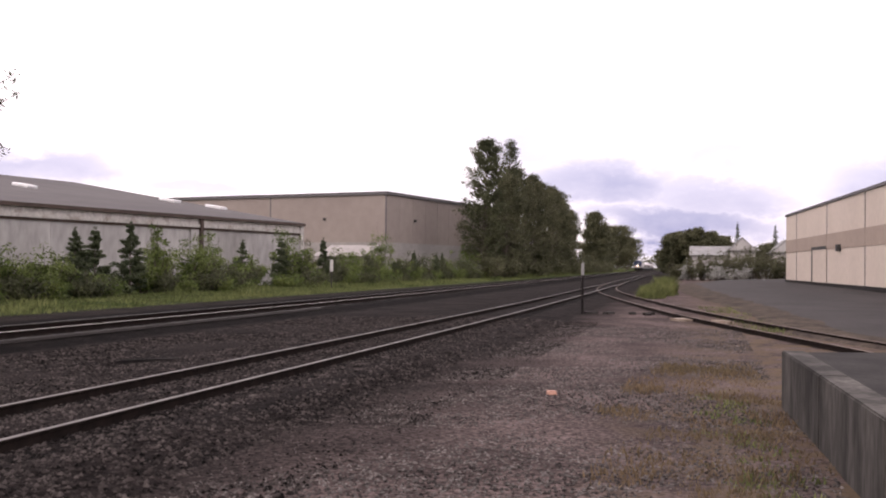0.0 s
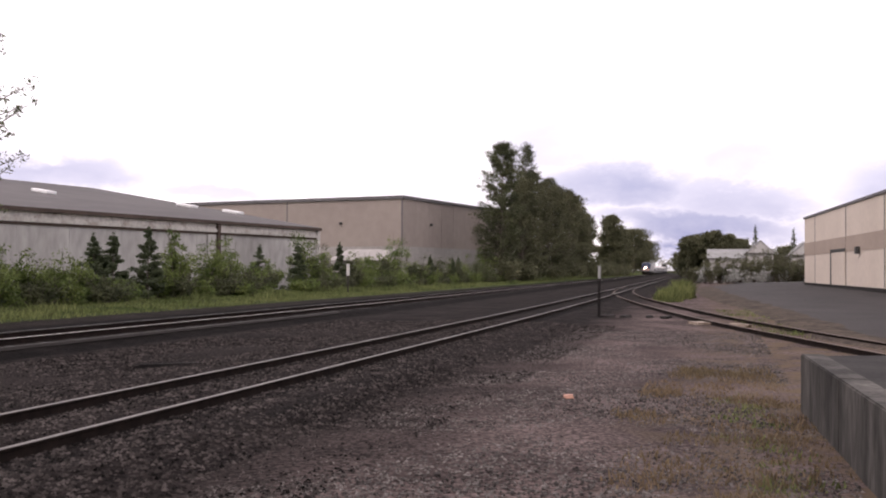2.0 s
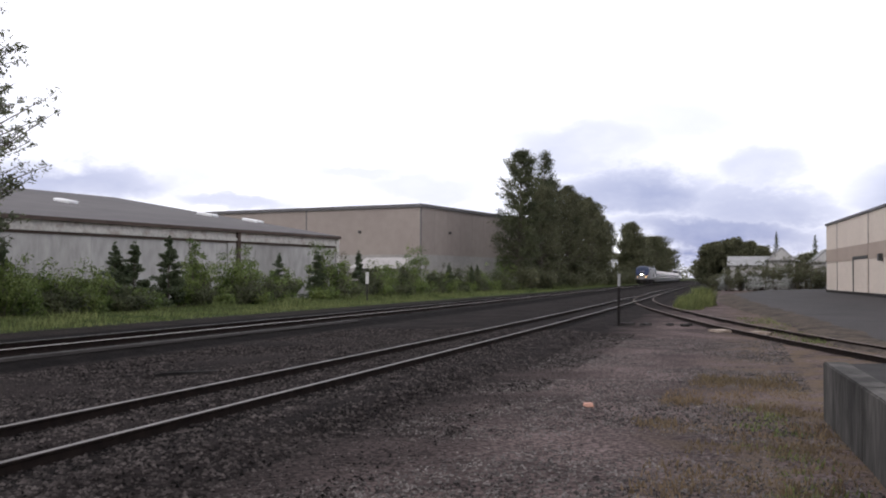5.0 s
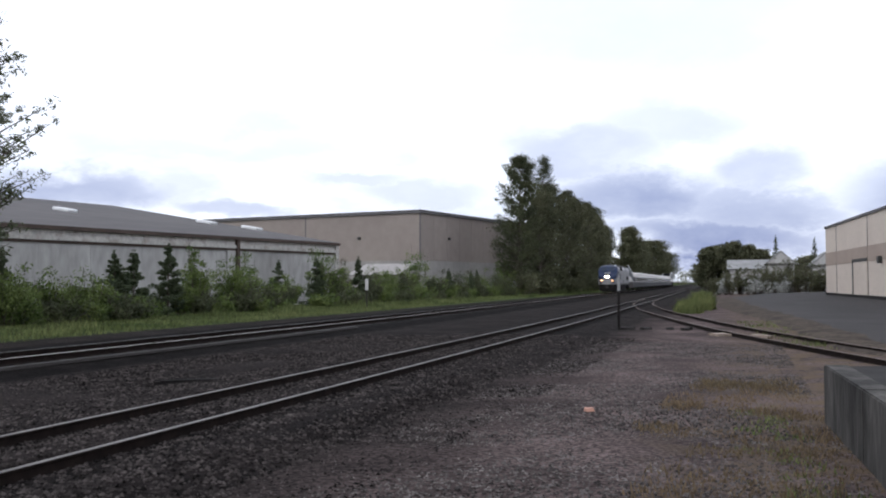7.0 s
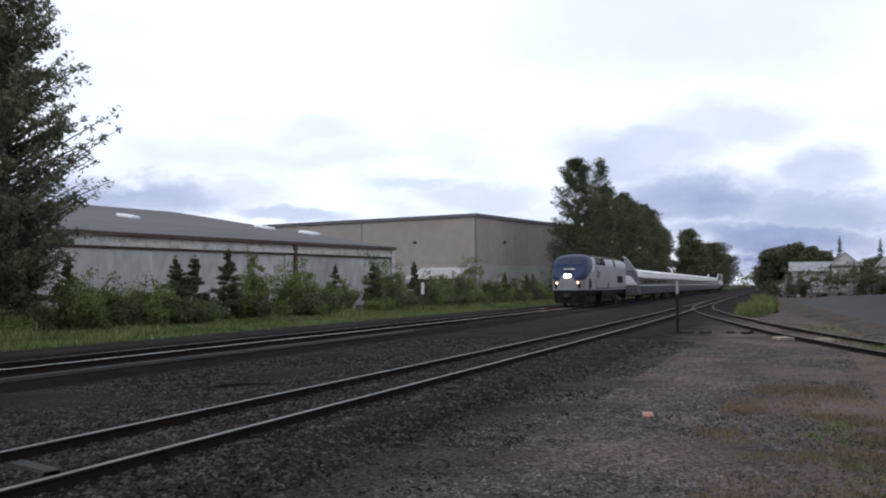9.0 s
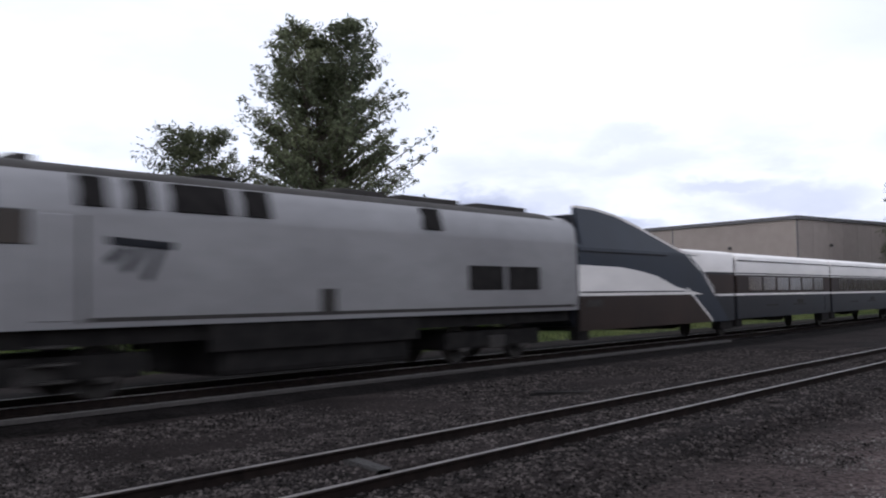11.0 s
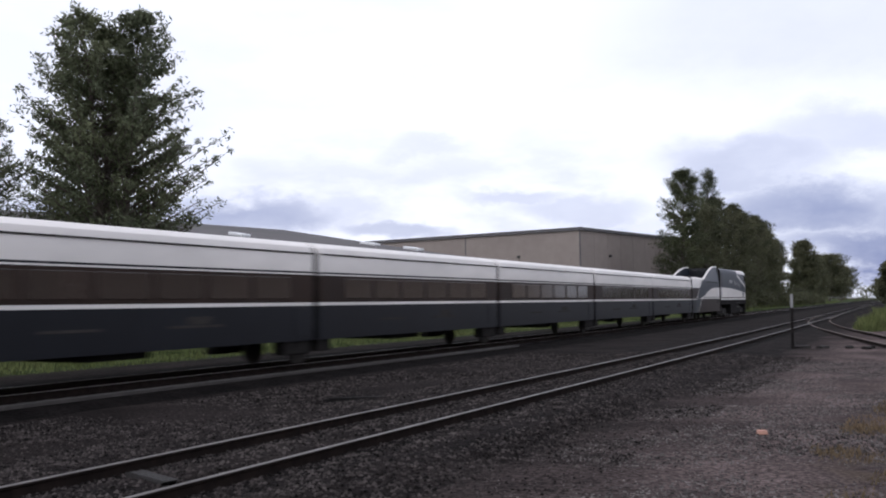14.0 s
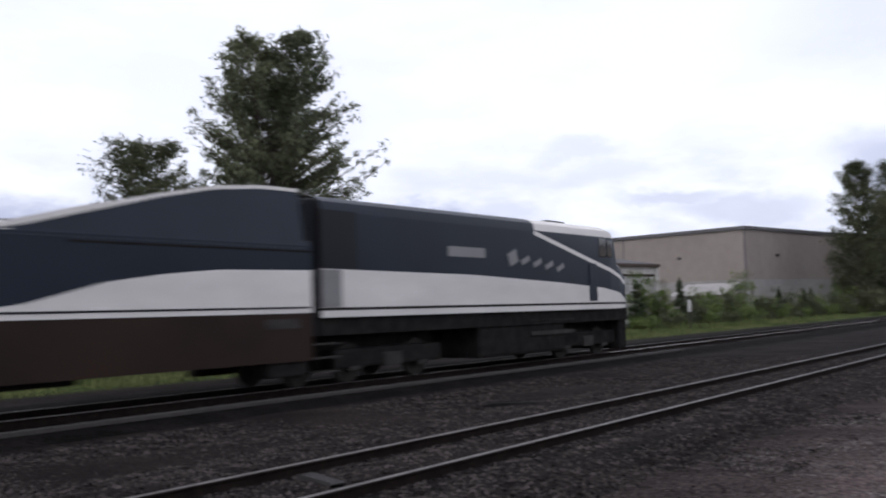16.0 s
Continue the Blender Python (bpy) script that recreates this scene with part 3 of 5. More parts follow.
def build_tan():
    h = empty("tan_warehouse", pose(*TAN_CORNER, 0, 0, ROT), "large taupe metal warehouse with a pale base", "building")
    H, LW, LR = TAN_H, 110.0, 44.0
    box("wall", -LW, -0.1, 0.1, LR, -1, H - 0.1, M["tan"], h)
    B = 5.0
    # face towards the viewer, local y = 0, panels run along -x
    x = 0.0
    while x > -LW:
        box("wall_panel", x - 19.7, x, 0.0, 0.12, B, H - 0.35, M["tan"], h)
        box("base_panel", x - 19.7, x, -0.06, 0.12, -1, B - 0.02, M["tan_base"], h)
        box("seam", x - 19.88, x - 19.7, -0.03, 0.1, B, H - 0.35, M["tan_trim"], h)
        x -= 19.8
    y = 0.0
    while y < LR:
        box("wall_panel", -0.12, 0.0, y + 0.015, y + 3.985, B, H - 0.35, M["tan"], h)
        y += 4.0
    box("base_panel", -0.12, 0.06, 0, LR, -1, B - 0.02, M["tan_base"], h)
    box("seam", -0.1, 0.05, -0.05, 0.1, B, H - 0.35, M["tan_trim"], h)
    box("roof_edge", -LW, 0.25, -0.25, 0.3, H - 0.36, H + 0.1, M["tan_trim"], h)
    box("roof_edge", -0.3, 0.25, 0.3, LR, H - 0.36, H + 0.1, M["tan_trim"], h)
    box("roof", -LW, -0.3, 0.3, LR, H - 0.2, H, M["old_roof"], h)
    for lx in (-10.15, -29.9):
        box("wall_lamp", lx - 0.2, lx + 0.2, -0.3, 0.0, H - 3.85, H - 3.5, M["dark_metal"], h, 0.05)
    box("wall_lamp", 0.0, 0.3, 8.25, 8.65, H - 3.85, H - 3.5, M["dark_metal"], h, 0.05)
    return h


OLD_CORNER, OLD_W, OLD_R, OLD_SKY = (-36.12, 81.26, 0.0), 30.0, 10.35, [(9.4, -0.9), (12.8, -3.6), (14.4, -18.9)]
TAN_CORNER, TAN_H = (-42.3, 124.0, 0.0), 12.0
build_old()
build_tan()

# ---- plants ----
def leaf_quads(centres, radii, counts, size, rng, flat=0.0, aspect=0.6):
    """Many small leaves about the centres: diamonds with random lean."""
    c = np.repeat(np.array(centres, float), counts, axis=0)
    r = np.repeat(np.array(radii, float), counts)
    n = len(c)
    off = rng.normal(size=(n, 3))
    off /= np.linalg.norm(off, axis=1)[:, None]
    off *= (rng.uniform(0, 1, n) ** 0.5 * r)[:, None]
    off[:, 2] *= 0.75
    p = c + off
    a = rng.normal(size=(n, 3))
    a[:, 2] *= 1 - flat
    a /= np.linalg.norm(a, axis=1)[:, None]
    b = np.cross(a, rng.normal(size=(n, 3)))
    b /= np.linalg.norm(b, axis=1)[:, None]
    s = size * rng.uniform(0.6, 1.35, n)
    a, b = a * s[:, None], b * (s * aspect)[:, None]
    v = np.stack([p - a, p + b * 0.5, p + a, p - b * 0.5], axis=1).reshape(-1, 3)
    return v


def quads_mesh(name, v, material, parent=None, m=None):
    n = len(v) // 4
    me = bpy.data.meshes.new(name)
    me.vertices.add(len(v))
    me.vertices.foreach_set("co", np.asarray(v, np.float32).ravel())
    me.loops.add(4 * n)
    me.loops.foreach_set("vertex_index", np.arange(4 * n, dtype=np.int32))
    me.polygons.add(n)
    me.polygons.foreach_set("loop_start", np.arange(0, 4 * n, 4, dtype=np.int32))
    me.materials.append(material)
    me.update(calc_edges=True)
    ob = new(name, me)
    if parent:
        ob.parent = parent
    if m is not None:
        ob.matrix_basis = m
    return ob


def add_limb(bm, a, b, r0, r1, seg=6):
    d = b - a
    m = Matrix.Translation((a + b) / 2) @ d.to_track_quat("Z", "Y").to_matrix().to_4x4()
    r = bmesh.ops.create_cone(bm, cap_ends=False, segments=seg, radius1=r0, radius2=r1, depth=d.length)
    bmesh.ops.transform(bm, matrix=m, verts=r["verts"])


def broad_tree(pos, height, profile, seed, label, leaf="leaf_dark", stems=((0, 0, 1.0),), limbs=120, per=4, leaves=34, size=0.2, rise=0.8, clump=0.75, group="", base=0.12):
    """Tapered stems with rising limbs; profile gives the crown's half width by height fraction."""
    rnd, rng = random.Random(seed), np.random.default_rng(seed)
    t = empty("tree", pose(*pos, 0, 0, 0), label, "tree", group)
    bm = bmesh.new()
    cs, rs, ns = [], [], []
    fr, wd = [p[0] for p in profile], [p[1] for p in profile]
    for sx, sy, sh in stems:
        h = height * sh
        pts = [Vector((sx * k / 5 + rnd.uniform(-0.12, 0.12) * (k > 0), sy * k / 5 + rnd.uniform(-0.12, 0.12) * (k > 0), h * k / 5)) for k in range(6)]
        r = 0.018 * h
        for k in range(5):
            add_limb(bm, pts[k], pts[k + 1], r * (1 - k / 5.3), r * (1 - (k + 1) / 5.3), 8)
        for i in range(limbs // len(stems)):
            f = base + (1 - base) * (i + rnd.random()) / (limbs // len(stems))
            z = f * h
            k = min(int(f * 5), 4)
            c = pts[k].lerp(pts[k + 1], f * 5 - k)
            w = float(np.interp(z / height, fr, wd)) * rnd.uniform(0.58, 1.04)
            az = rnd.uniform(0, 2 * math.pi)
            up = rise * rnd.uniform(0.5, 1.2)
            tip = c + Vector((math.cos(az) * w, math.sin(az) * w, w * up - 0.2))
            tip.z = min(tip.z, height * 1.03)
            add_limb(bm, c, tip, 0.006 * h * (1.1 - f), 0.01, 4)
            for q in range(per):
                g = 0.35 + 0.65 * (q + rnd.random()) / per
                cs.append(c.lerp(tip, g))
                rs.append(clump * rnd.uniform(0.55, 1.15))
                ns.append(int(leaves * rnd.uniform(0.5, 1.3)))
    part("trunk", bm, M["bark"], t, "grey brown bark")
    quads_mesh("crown", leaf_quads(cs, rs, ns, size, rng), M[leaf], t)
    return t


def shrub(pos, h, w, seed, leaf, label, count=1500, size=0.11, group="trackside shrubs"):
    rnd, rng = random.Random(seed), np.random.default_rng(seed)
    t = empty("shrub", pose(*pos, 0, 0, 0), label, "shrub", group)
    bm = bmesh.new()
    cs, rs, ns = [], [], []
    n = 22
    for i in range(n):
        az, rr = rnd.uniform(0, 2 * math.pi), w * math.sqrt(rnd.random()) * 0.85
        top = h * (1 - 0.55 * (rr / w) ** 2) * rnd.uniform(0.55, 1.0) if i else h
        tip = Vector((math.cos(az) * rr, math.sin(az) * rr, top))
        add_limb(bm, Vector((tip.x * 0.15, tip.y * 0.15, -0.1)), tip, 0.03, 0.006, 4)
        for q in range(3):
            g = 0.25 + 0.72 * (q + rnd.random()) / 3
            cs.append(Vector((tip.x * g, tip.y * g, tip.z * g)))
            rs.append(w * rnd.uniform(0.2, 0.36))
            ns.append(int(count / n / 3 * rnd.uniform(0.7, 1.3)))
    part("branchwork", bm, M["bark"], t)
    quads_mesh("foliage", leaf_quads(cs, rs, ns, size, rng), M[leaf], t)
    return t


def fir(pos, h, w, seed, label, leaf="leaf_fir", group="young firs", size=0.1, sparse=1.0):
    rnd, rng = random.Random(seed), np.random.default_rng(seed)
    t = empty("fir", pose(*pos, 0, 0, 0), label, "conifer", group)
    bm = bmesh.new()
    add_limb(bm, Vector((0, 0, -0.1)), Vector((0, 0, h)), 0.016 * h, 0.008, 6)
    cs, rs, ns = [(0, 0, h * 0.97)], [0.1], [12]
    tiers = max(8, int(h * 3.2))
    for k in range(tiers):
        f = 0.06 + 0.9 * k / tiers
        r = w * (1 - f) ** 1.1 * rnd.uniform(0.75, 1.15) + 0.05
        for j in range(rnd.randint(5, 7)):
            az = rnd.uniform(0, 2 * math.pi)
            rr = r * rnd.uniform(0.7, 1.1)
            zb = f * h + rnd.uniform(-0.12, 0.12)
            tip = Vector((math.cos(az) * rr, math.sin(az) * rr, zb + rnd.uniform(0.0, 0.35) * rr))
            add_limb(bm, Vector((0, 0, zb)), tip, 0.012, 0.004, 3)
            for g in (0.35, 0.65, 0.95):
                cs.append(tuple(Vector((0, 0, zb)).lerp(tip, g)))
                rs.append(0.07 + 0.16 * rr)
                ns.append(int((20 + 26 * rr) * sparse))
    part("trunk", bm, M["bark"], t)
    quads_mesh("foliage", leaf_quads(cs, rs, ns, size, rng, 0.3), M[leaf], t)
    return t


# tall cottonwoods beside the old warehouse
broad_tree((-33.3, 31.7, 0), 15.7, [(0, 2.6), (0.2, 4.3), (0.34, 4.8), (0.45, 4.5), (0.55, 4.0), (0.67, 3.2), (0.8, 2.3), (0.9, 1.55), (0.97, 0.85), (1, 0.3)], 11,
           "tall twin-stemmed cottonwood in dark leaf beside old warehouse", leaf="leaf_cottonwood", stems=((-1.1, -1.15, 0.975), (0.65, 0.65, 1.0), (-0.9, -0.2, 0.84)), limbs=600, per=6, leaves=22, size=0.125, clump=0.42, base=0.06, rise=0.75)
broad_tree((-33.2, 23.6, 0), 9.2, [(0, 2.0), (0.3, 2.9), (0.6, 2.7), (0.85, 1.7), (1, 0.6)], 12,
           "slender young cottonwood with a thin airy crown", stems=((0.1, -0.6, 0.98), (0.2, 0.8, 1.0)), limbs=260, per=5, leaves=17, size=0.105, clump=0.44, rise=0.7, base=0.05)
# row of trees along the line, far side of the tan warehouse
for i, (x, y, h, w, lf) in enumerate([
        (-31.0, 137.0, 20.6, 4.6, 40), (-31.5, 158.0, 23.2, 3.2, 16), (-30.5, 150.0, 16.0, 4.6, 42), (-32.0, 165.0, 19.0, 5.2, 42), (-31.0, 176.0, 18.6, 5.0, 42),
        (-31.5, 188.0, 18.0, 5.4, 42), (-31.0, 203.0, 18.6, 5.6, 40), (-32.0, 216.0, 18.2, 5.4, 40), (-33.0, 230.0, 17.4, 4.2, 36), (-33.0, 246.0, 16.2, 4.5, 40),
        (-30.6, 286.0, 17.6, 5.5, 40), (-31.0, 318.0, 14.4, 5.6, 36), (-33.0, 392.0, 17.8, 10.0, 40), (-33.0, 450.0, 14.8, 9.0, 40)]):
    broad_tree((x, y, -0.1), h, [(0, w * 0.75), (0.25, w), (0.6, w * 0.85), (0.85, w * 0.55), (1, w * 0.2)], 30 + i,
               "tall sparse cottonwood among the lineside trees" if lf < 20 else "dark leafy lineside tree in a dense row", leaf="leaf_dark" if i < 2 else "leaf_far",
               limbs=170 if i < 6 else 120, per=5, leaves=lf, size=0.17 if i < 6 else 0.22 if i < 10 else 0.34, clump=0.95 if i < 6 else 1.1 if i < 10 else 1.7, group="lineside trees", base=0.05)
# trees past the yard
for i, (x, y, h, w) in enumerate([(-7.0, 232, 9.6, 3.4), (-4.4, 236, 10.0, 3.6), (-1.2, 230, 10.6, 4.0), (2.0, 234, 9.9, 3.8), (5.2, 238, 9.0, 3.8), (9.0, 190, 5.4, 3.2), (-9.5, 300, 7.0, 4.5), (13.5, 185, 6.0, 3.5), (17, 180, 6.5, 4)]):
    broad_tree((x, y, -0.1), h, [(0, w * 0.8), (0.4, w), (0.75, w * 0.8), (1, w * 0.3)], 60 + i, "dark rounded tree at the far side of the yard", leaf="leaf_far", limbs=80, per=4, leaves=34, size=0.34, clump=1.0, group="yard trees", base=0.05)
fir((6.15, 166.0, 0), 9.8, 1.6, 71, "thin pointed conifer behind pale roofs", size=0.13, sparse=0.16, group="far conifers")
fir((12.2, 166.0, 0), 9.3, 1.9, 72, "thin pointed conifer behind pale roofs", size=0.13, sparse=0.16, group="far conifers")
# pale blossom and shrubs at the edge of the lot
for i, (x, h, w, leaf) in enumerate([(-1.6, 2.6, 1.6, "leaf_pale"), (0.4, 3.0, 1.8, "leaf_pale"), (2.2, 2.4, 1.5, "leaf_pale"), (4.4, 3.6, 1.8, "leaf_far"), (6.6, 3.4, 1.9, "leaf_far"), (8.8, 2.2, 1.4, "leaf_pale"), (10.6, 3.8, 2.0, "leaf_far"), (12.6, 3.0, 1.6, "leaf_pale"), (-3.4, 2.8, 1.7, "leaf_far"), (3.2, 4.6, 1.7, "leaf_far"), (5.0, 5.4, 1.9, "leaf_far"), (7.8, 5.2, 2.0, "leaf_far"), (9.8, 5.6, 2.0, "leaf_far"), (11.2, 5.0, 1.7, "leaf_far"), (-0.9, 4.0, 1.8, "leaf_far"), (1.4, 3.6, 1.6, "leaf_far"), (2.8, 2.8, 1.4, "leaf_pale"), (6.0, 2.2, 1.5, "leaf_pale"), (7.4, 2.4, 1.4, "leaf_pale"), (11.4, 2.4, 1.5, "leaf_pale"), (4.0, 2.0, 1.4, "leaf_pale"), (10.0, 2.0, 1.5, "leaf_far"), (-2.6, 2.0, 1.3, "leaf_pale"), (8.2, 3.6, 1.6, "leaf_far"), (0.2, 4.4, 1.3, "leaf_far"), (2.4, 4.7, 1.4, "leaf_far"), (4.2, 5.0, 1.5, "leaf_far"), (6.3, 4.8, 1.6, "leaf_far"), (7.0, 5.3, 1.2, "leaf_far"), (9.0, 5.0, 1.7, "leaf_far"), (12.2, 4.6, 1.5, "leaf_far")]):
    shrub((x, 140.0 + 2.5 * math.sin(i * 2.1), 0.0), h + 0.3, w, 80 + i, leaf, "white flowering shrub by the lot" if leaf == "leaf_pale" else "dark shrub by the lot", 1200, 0.16, "lot shrubs")

# young firs and shrubs along the verge
for i, (y, h, w) in enumerate([(43.1, 3.8, 1.35), (45.1, 3.9, 1.3), (47.6, 4.35, 1.4), (62.9, 3.7, 1.1), (68.0, 3.9, 1.3), (77.7, 4.3, 1.2), (35.0, 3.6, 1.1), (32.0, 4.4, 1.2), (106.0, 3.6, 1.0), (113.0, 3.4, 0.9), (118.0, 3.6, 0.9)]):
    fir((-32.2 + 0.4 * math.sin(i * 3.7), y, -0.05), h, w, 100 + i, "young dark green fir standing on the grassy verge")
SHRUBS = [(38.4, 2.5, 1.5, 0), (40.4, 2.3, 1.5, 1), (42.0, 1.9, 1.3, 0), (49.0, 2.2, 1.3, 0), (51.0, 4.0, 1.0, 1), (53.0, 2.3, 1.4, 1), (54.4, 3.2, 1.3, 1), (56.5, 2.0, 1.4, 0), (58.8, 3.4, 1.4, 1), (60.6, 2.4, 1.4, 0), (65.0, 2.2, 1.4, 1),
          (69.6, 4.4, 1.5, 1), (72.0, 3.2, 1.4, 1), (74.7, 3.6, 1.5, 0), (79.0, 2.8, 1.6, 0), (82.5, 3.0, 1.8, 0), (86.0, 3.2, 1.8, 1), (88.5, 3.3, 1.8, 0), (91.5, 3.0, 1.6, 1), (94.8, 5.3, 1.9, 1), (98.0, 3.2, 1.8, 0), (102.0, 2.9, 1.8, 1), (107.5, 3.3, 2.0, 0),
          (114.5, 3.0, 2.0, 0), (120.5, 3.2, 2.2, 1), (126.0, 3.0, 2.2, 0), (132.5, 4.2, 2.4, 1), (36.6, 2.6, 1.5, 0), (34.4, 2.4, 1.5, 1), (30.4, 2.6, 1.6, 0), (28.2, 2.8, 1.6, 1), (26.0, 3.4, 1.7, 1), (23.8, 3.0, 1.6, 0), (21.6, 3.8, 1.8, 1), (19.2, 4.2, 2.0, 1), (16.4, 4.0, 2.0, 0), (13.4, 3.8, 2.0, 1), (10.4, 3.6, 2.0, 0), (7.2, 3.6, 2.0, 1), (4.0, 3.4, 2.0, 0)]
for i, (y, h, w, k) in enumerate(SHRUBS):
    shrub((-32.3 + 0.7 * math.sin(i * 2.3), y, -0.05), h * (1.22 if k and y > 40 else 1.08), w * (1.2 if k else 1.05), 140 + i, "leaf_bush" if k or i % 3 == 0 else "leaf_dark", "light green leafy shrub on the verge" if k or i % 3 == 0 else "dark green bramble thicket on the verge", 3000)
    shrub((-31.0 + 0.6 * math.sin(i * 1.3), y + 1.2, -0.05), 1.5 + 0.5 * math.sin(i * 2.9), 1.45 * (1 + y * 0.004), 240 + i, "leaf_dark" if i % 2 else "leaf_bush", "low green bramble at the foot of the shrubs", 1700, 0.12)


# dark thicket at the foot of the lineside trees
for i in range(22):
    shrub((-29.6 + 0.8 * math.sin(i * 1.9), 134.0 + i * 8.5, -0.1), 4.4 + 1.2 * math.sin(i * 2.7), 3.6, 400 + i, "leaf_far", "dark undergrowth below the lineside trees", 1500, 0.26, "lineside thicket")


def blades(name, label, patches, material, seed):
    """Grass: thin upright leaves in patches of (x, y, spread x, spread y, count, height)."""
    rng = np.random.default_rng(seed)
    out = []
    for x, y, sx, sy, n, h in patches:
        p = np.stack([x + rng.uniform(-sx, sx, n), y + rng.uniform(-sy, sy, n), np.full(n, -0.04)], 1)
        az = rng.uniform(0, 2 * math.pi, n)
        hh = h * rng.uniform(0.4, 1.25, n)
        w = 0.012 + 0.02 * hh
        s = np.stack([np.cos(az) * w, np.sin(az) * w, np.zeros(n)], 1)
        lean = np.stack([rng.normal(0, 0.28, n) * hh, rng.normal(0, 0.28, n) * hh, hh], 1)
        mid = p + lean * 0.55
        out.append(np.stack([p - s, p + s, mid + s * 0.8, p + lean], 1).reshape(-1, 3))
    return tagged(quads_mesh(name, np.concatenate(out), M[material]), label, "grass", kind="stuff")


rg = random.Random(5)
verge = []
for y in range(0, 150, 2):
    for x in (-23.7, -25.1, -26.6, -28.0, -29.4, -30.8):
        verge.append((x - bend(y), y + rg.uniform(-1, 1), 1.1, 1.4, 190 if y < 100 else 80, rg.uniform(0.10, 0.24)))
for k in range(40):
    verge.append((rg.uniform(-30, -24), rg.uniform(10, 120), 0.8, 1.0, 130, rg.uniform(0.3, 0.6)))
blades("verge_grass", "uneven light green grass along the main line", verge, "grass", 1)
far_v = [(rg.uniform(-29, -23.5) - bend(y), y, 2.5, 4, 90, 0.8) for y in range(150, 420, 5)]
blades("far_verge_grass", "pale green grass strip below the lineside trees", far_v, "grass", 2)
weeds = []
for k in range(120):
    y = rg.uniform(5.5, 19)
    x = rg.uniform(-1.1, 1.25) + (0.25 if y < 12 else 0)
    weeds.append((min(x, 1.57 - 0.0425 * y - 0.12), y, 0.3, 0.35, rg.randint(40, 130), rg.uniform(0.03, 0.10)))
blades("dry_weeds", "thin dry weeds in the gravel beside the platform", weeds, "dry_grass", 3)
weeds = []
for k in range(44):
    y = rg.uniform(6.5, 15.5)
    weeds.append((rg.uniform(0.0, 0.78) + 0.03 * (14 - y), y, 0.18, 0.2, rg.randint(14, 40), rg.uniform(0.03, 0.08)))
for k in range(50):
    y = rg.uniform(28, 46)
    weeds.append((rg.uniform(1.6, 3.6) - 0.075 * (y - 28), y, 0.5, 0.8, 30, rg.uniform(0.06, 0.16)))
blades("green_weeds", "patchy green weeds at the foot of the platform", weeds, "grass", 4)
mound = []
for cx, cy, rx, ry, top in ((-2.9, 60.0, 0.75, 3.2, 0.75), (-2.3, 67.0, 0.75, 4.5, 1.1)):
    for k in range(70):
        a, r = rg.uniform(0, 6.28), math.sqrt(rg.random())
        mound.append((cx + rx * r * math.cos(a), cy + ry * r * math.sin(a), 0.22, 0.45, 110, 0.12 + top * (1 - r * r)))
blades("grass_mound", "tall yellow green grass clump beside the spur", mound, "grass", 6)


def stones(name, label, count, seed, area, size, material="stone"):
    """Loose crushed stones: squashed eight-sided lumps."""
    rng = np.random.default_rng(seed)
    x = rng.uniform(area[0], area[1], count)
    y = area[2] + (area[3] - area[2]) * rng.uniform(0, 1, count) ** 1.6
    s = size * rng.uniform(0.45, 1.3, count) ** 1.5
    base = np.array([(1, 0, 0), (0, 1, 0), (-1, 0, 0), (0, -1, 0), (0, 0, 0.75), (0, 0, -0.75)], float)
    tri = np.array([(0, 1, 4), (1, 2, 4), (2, 3, 4), (3, 0, 4), (1, 0, 5), (2, 1, 5), (3, 2, 5), (0, 3, 5)])
    v = base[None] * s[:, None, None] * rng.uniform(0.6, 1.3, (count, 6, 3))
    az = rng.uniform(0, 6.28, count)
    c, n = np.cos(az)[:, None], np.sin(az)[:, None]
    vx, vy = v[..., 0] * c - v[..., 1] * n, v[..., 0] * n + v[..., 1] * c
    zz = np.maximum(np.interp(x - TRACK_NEAR, [p[0] for p in BED_NEAR], [p[1] for p in BED_NEAR], -0.02, -0.02), -0.02)
    v = np.stack([vx + x[:, None], vy + y[:, None], v[..., 2] + zz[:, None]], -1).reshape(-1, 3)
    f = (tri[None] + 6 * np.arange(count)[:, None, None]).reshape(-1, 3)
    me = bpy.data.meshes.new(name)
    me.from_pydata(v.tolist(), [], f.tolist())
    me.materials.append(M[material])
    return tagged(new(name, me), label, "gravel", kind="stuff")


stones("ballast_stones", "loose dark crushed stone about the near track", 95000, 1, (-13.2, -3.2, 3.0, 32.0), 0.026)
stones("path_gravel", "scattered small stones on the brown path", 65000, 2, (-4.2, 1.2, 3.5, 30.0), 0.016, "path_stone")


# ---- small things in the yard ----
def marker_post():
    p = empty("marker_post", pose(-4.5, 37.4, 0, 0.5, 0.6, 0), "thin dark steel post with a white top", "post")
    bm = bmesh.new()
    add_cyl(bm, 0.06, 0.055, 1.62, pose(0, 0, 0.71), 8)
    part("pole", bm, M["black"], p)
    bm = bmesh.new()
    add_cyl(bm, 0.058, 0.055, 0.5, pose(0, 0, 1.77), 8)
    part("white_tip", bm, M["pale_roof"], p, "white painted tip")
    return p


def mile_sign():
    p = empty("lineside_sign", pose(-27.2, 67.0, 0, 0, 0, 20), "small white lineside board on a post", "sign")
    box("post", -0.05, 0.05, -0.05, 0.05, -0.2, 1.4, M["steel"], p)
    box("board", -0.12, 0.12, -0.08, -0.05, 1.3, 2.2, M["white"], p, 0.01)


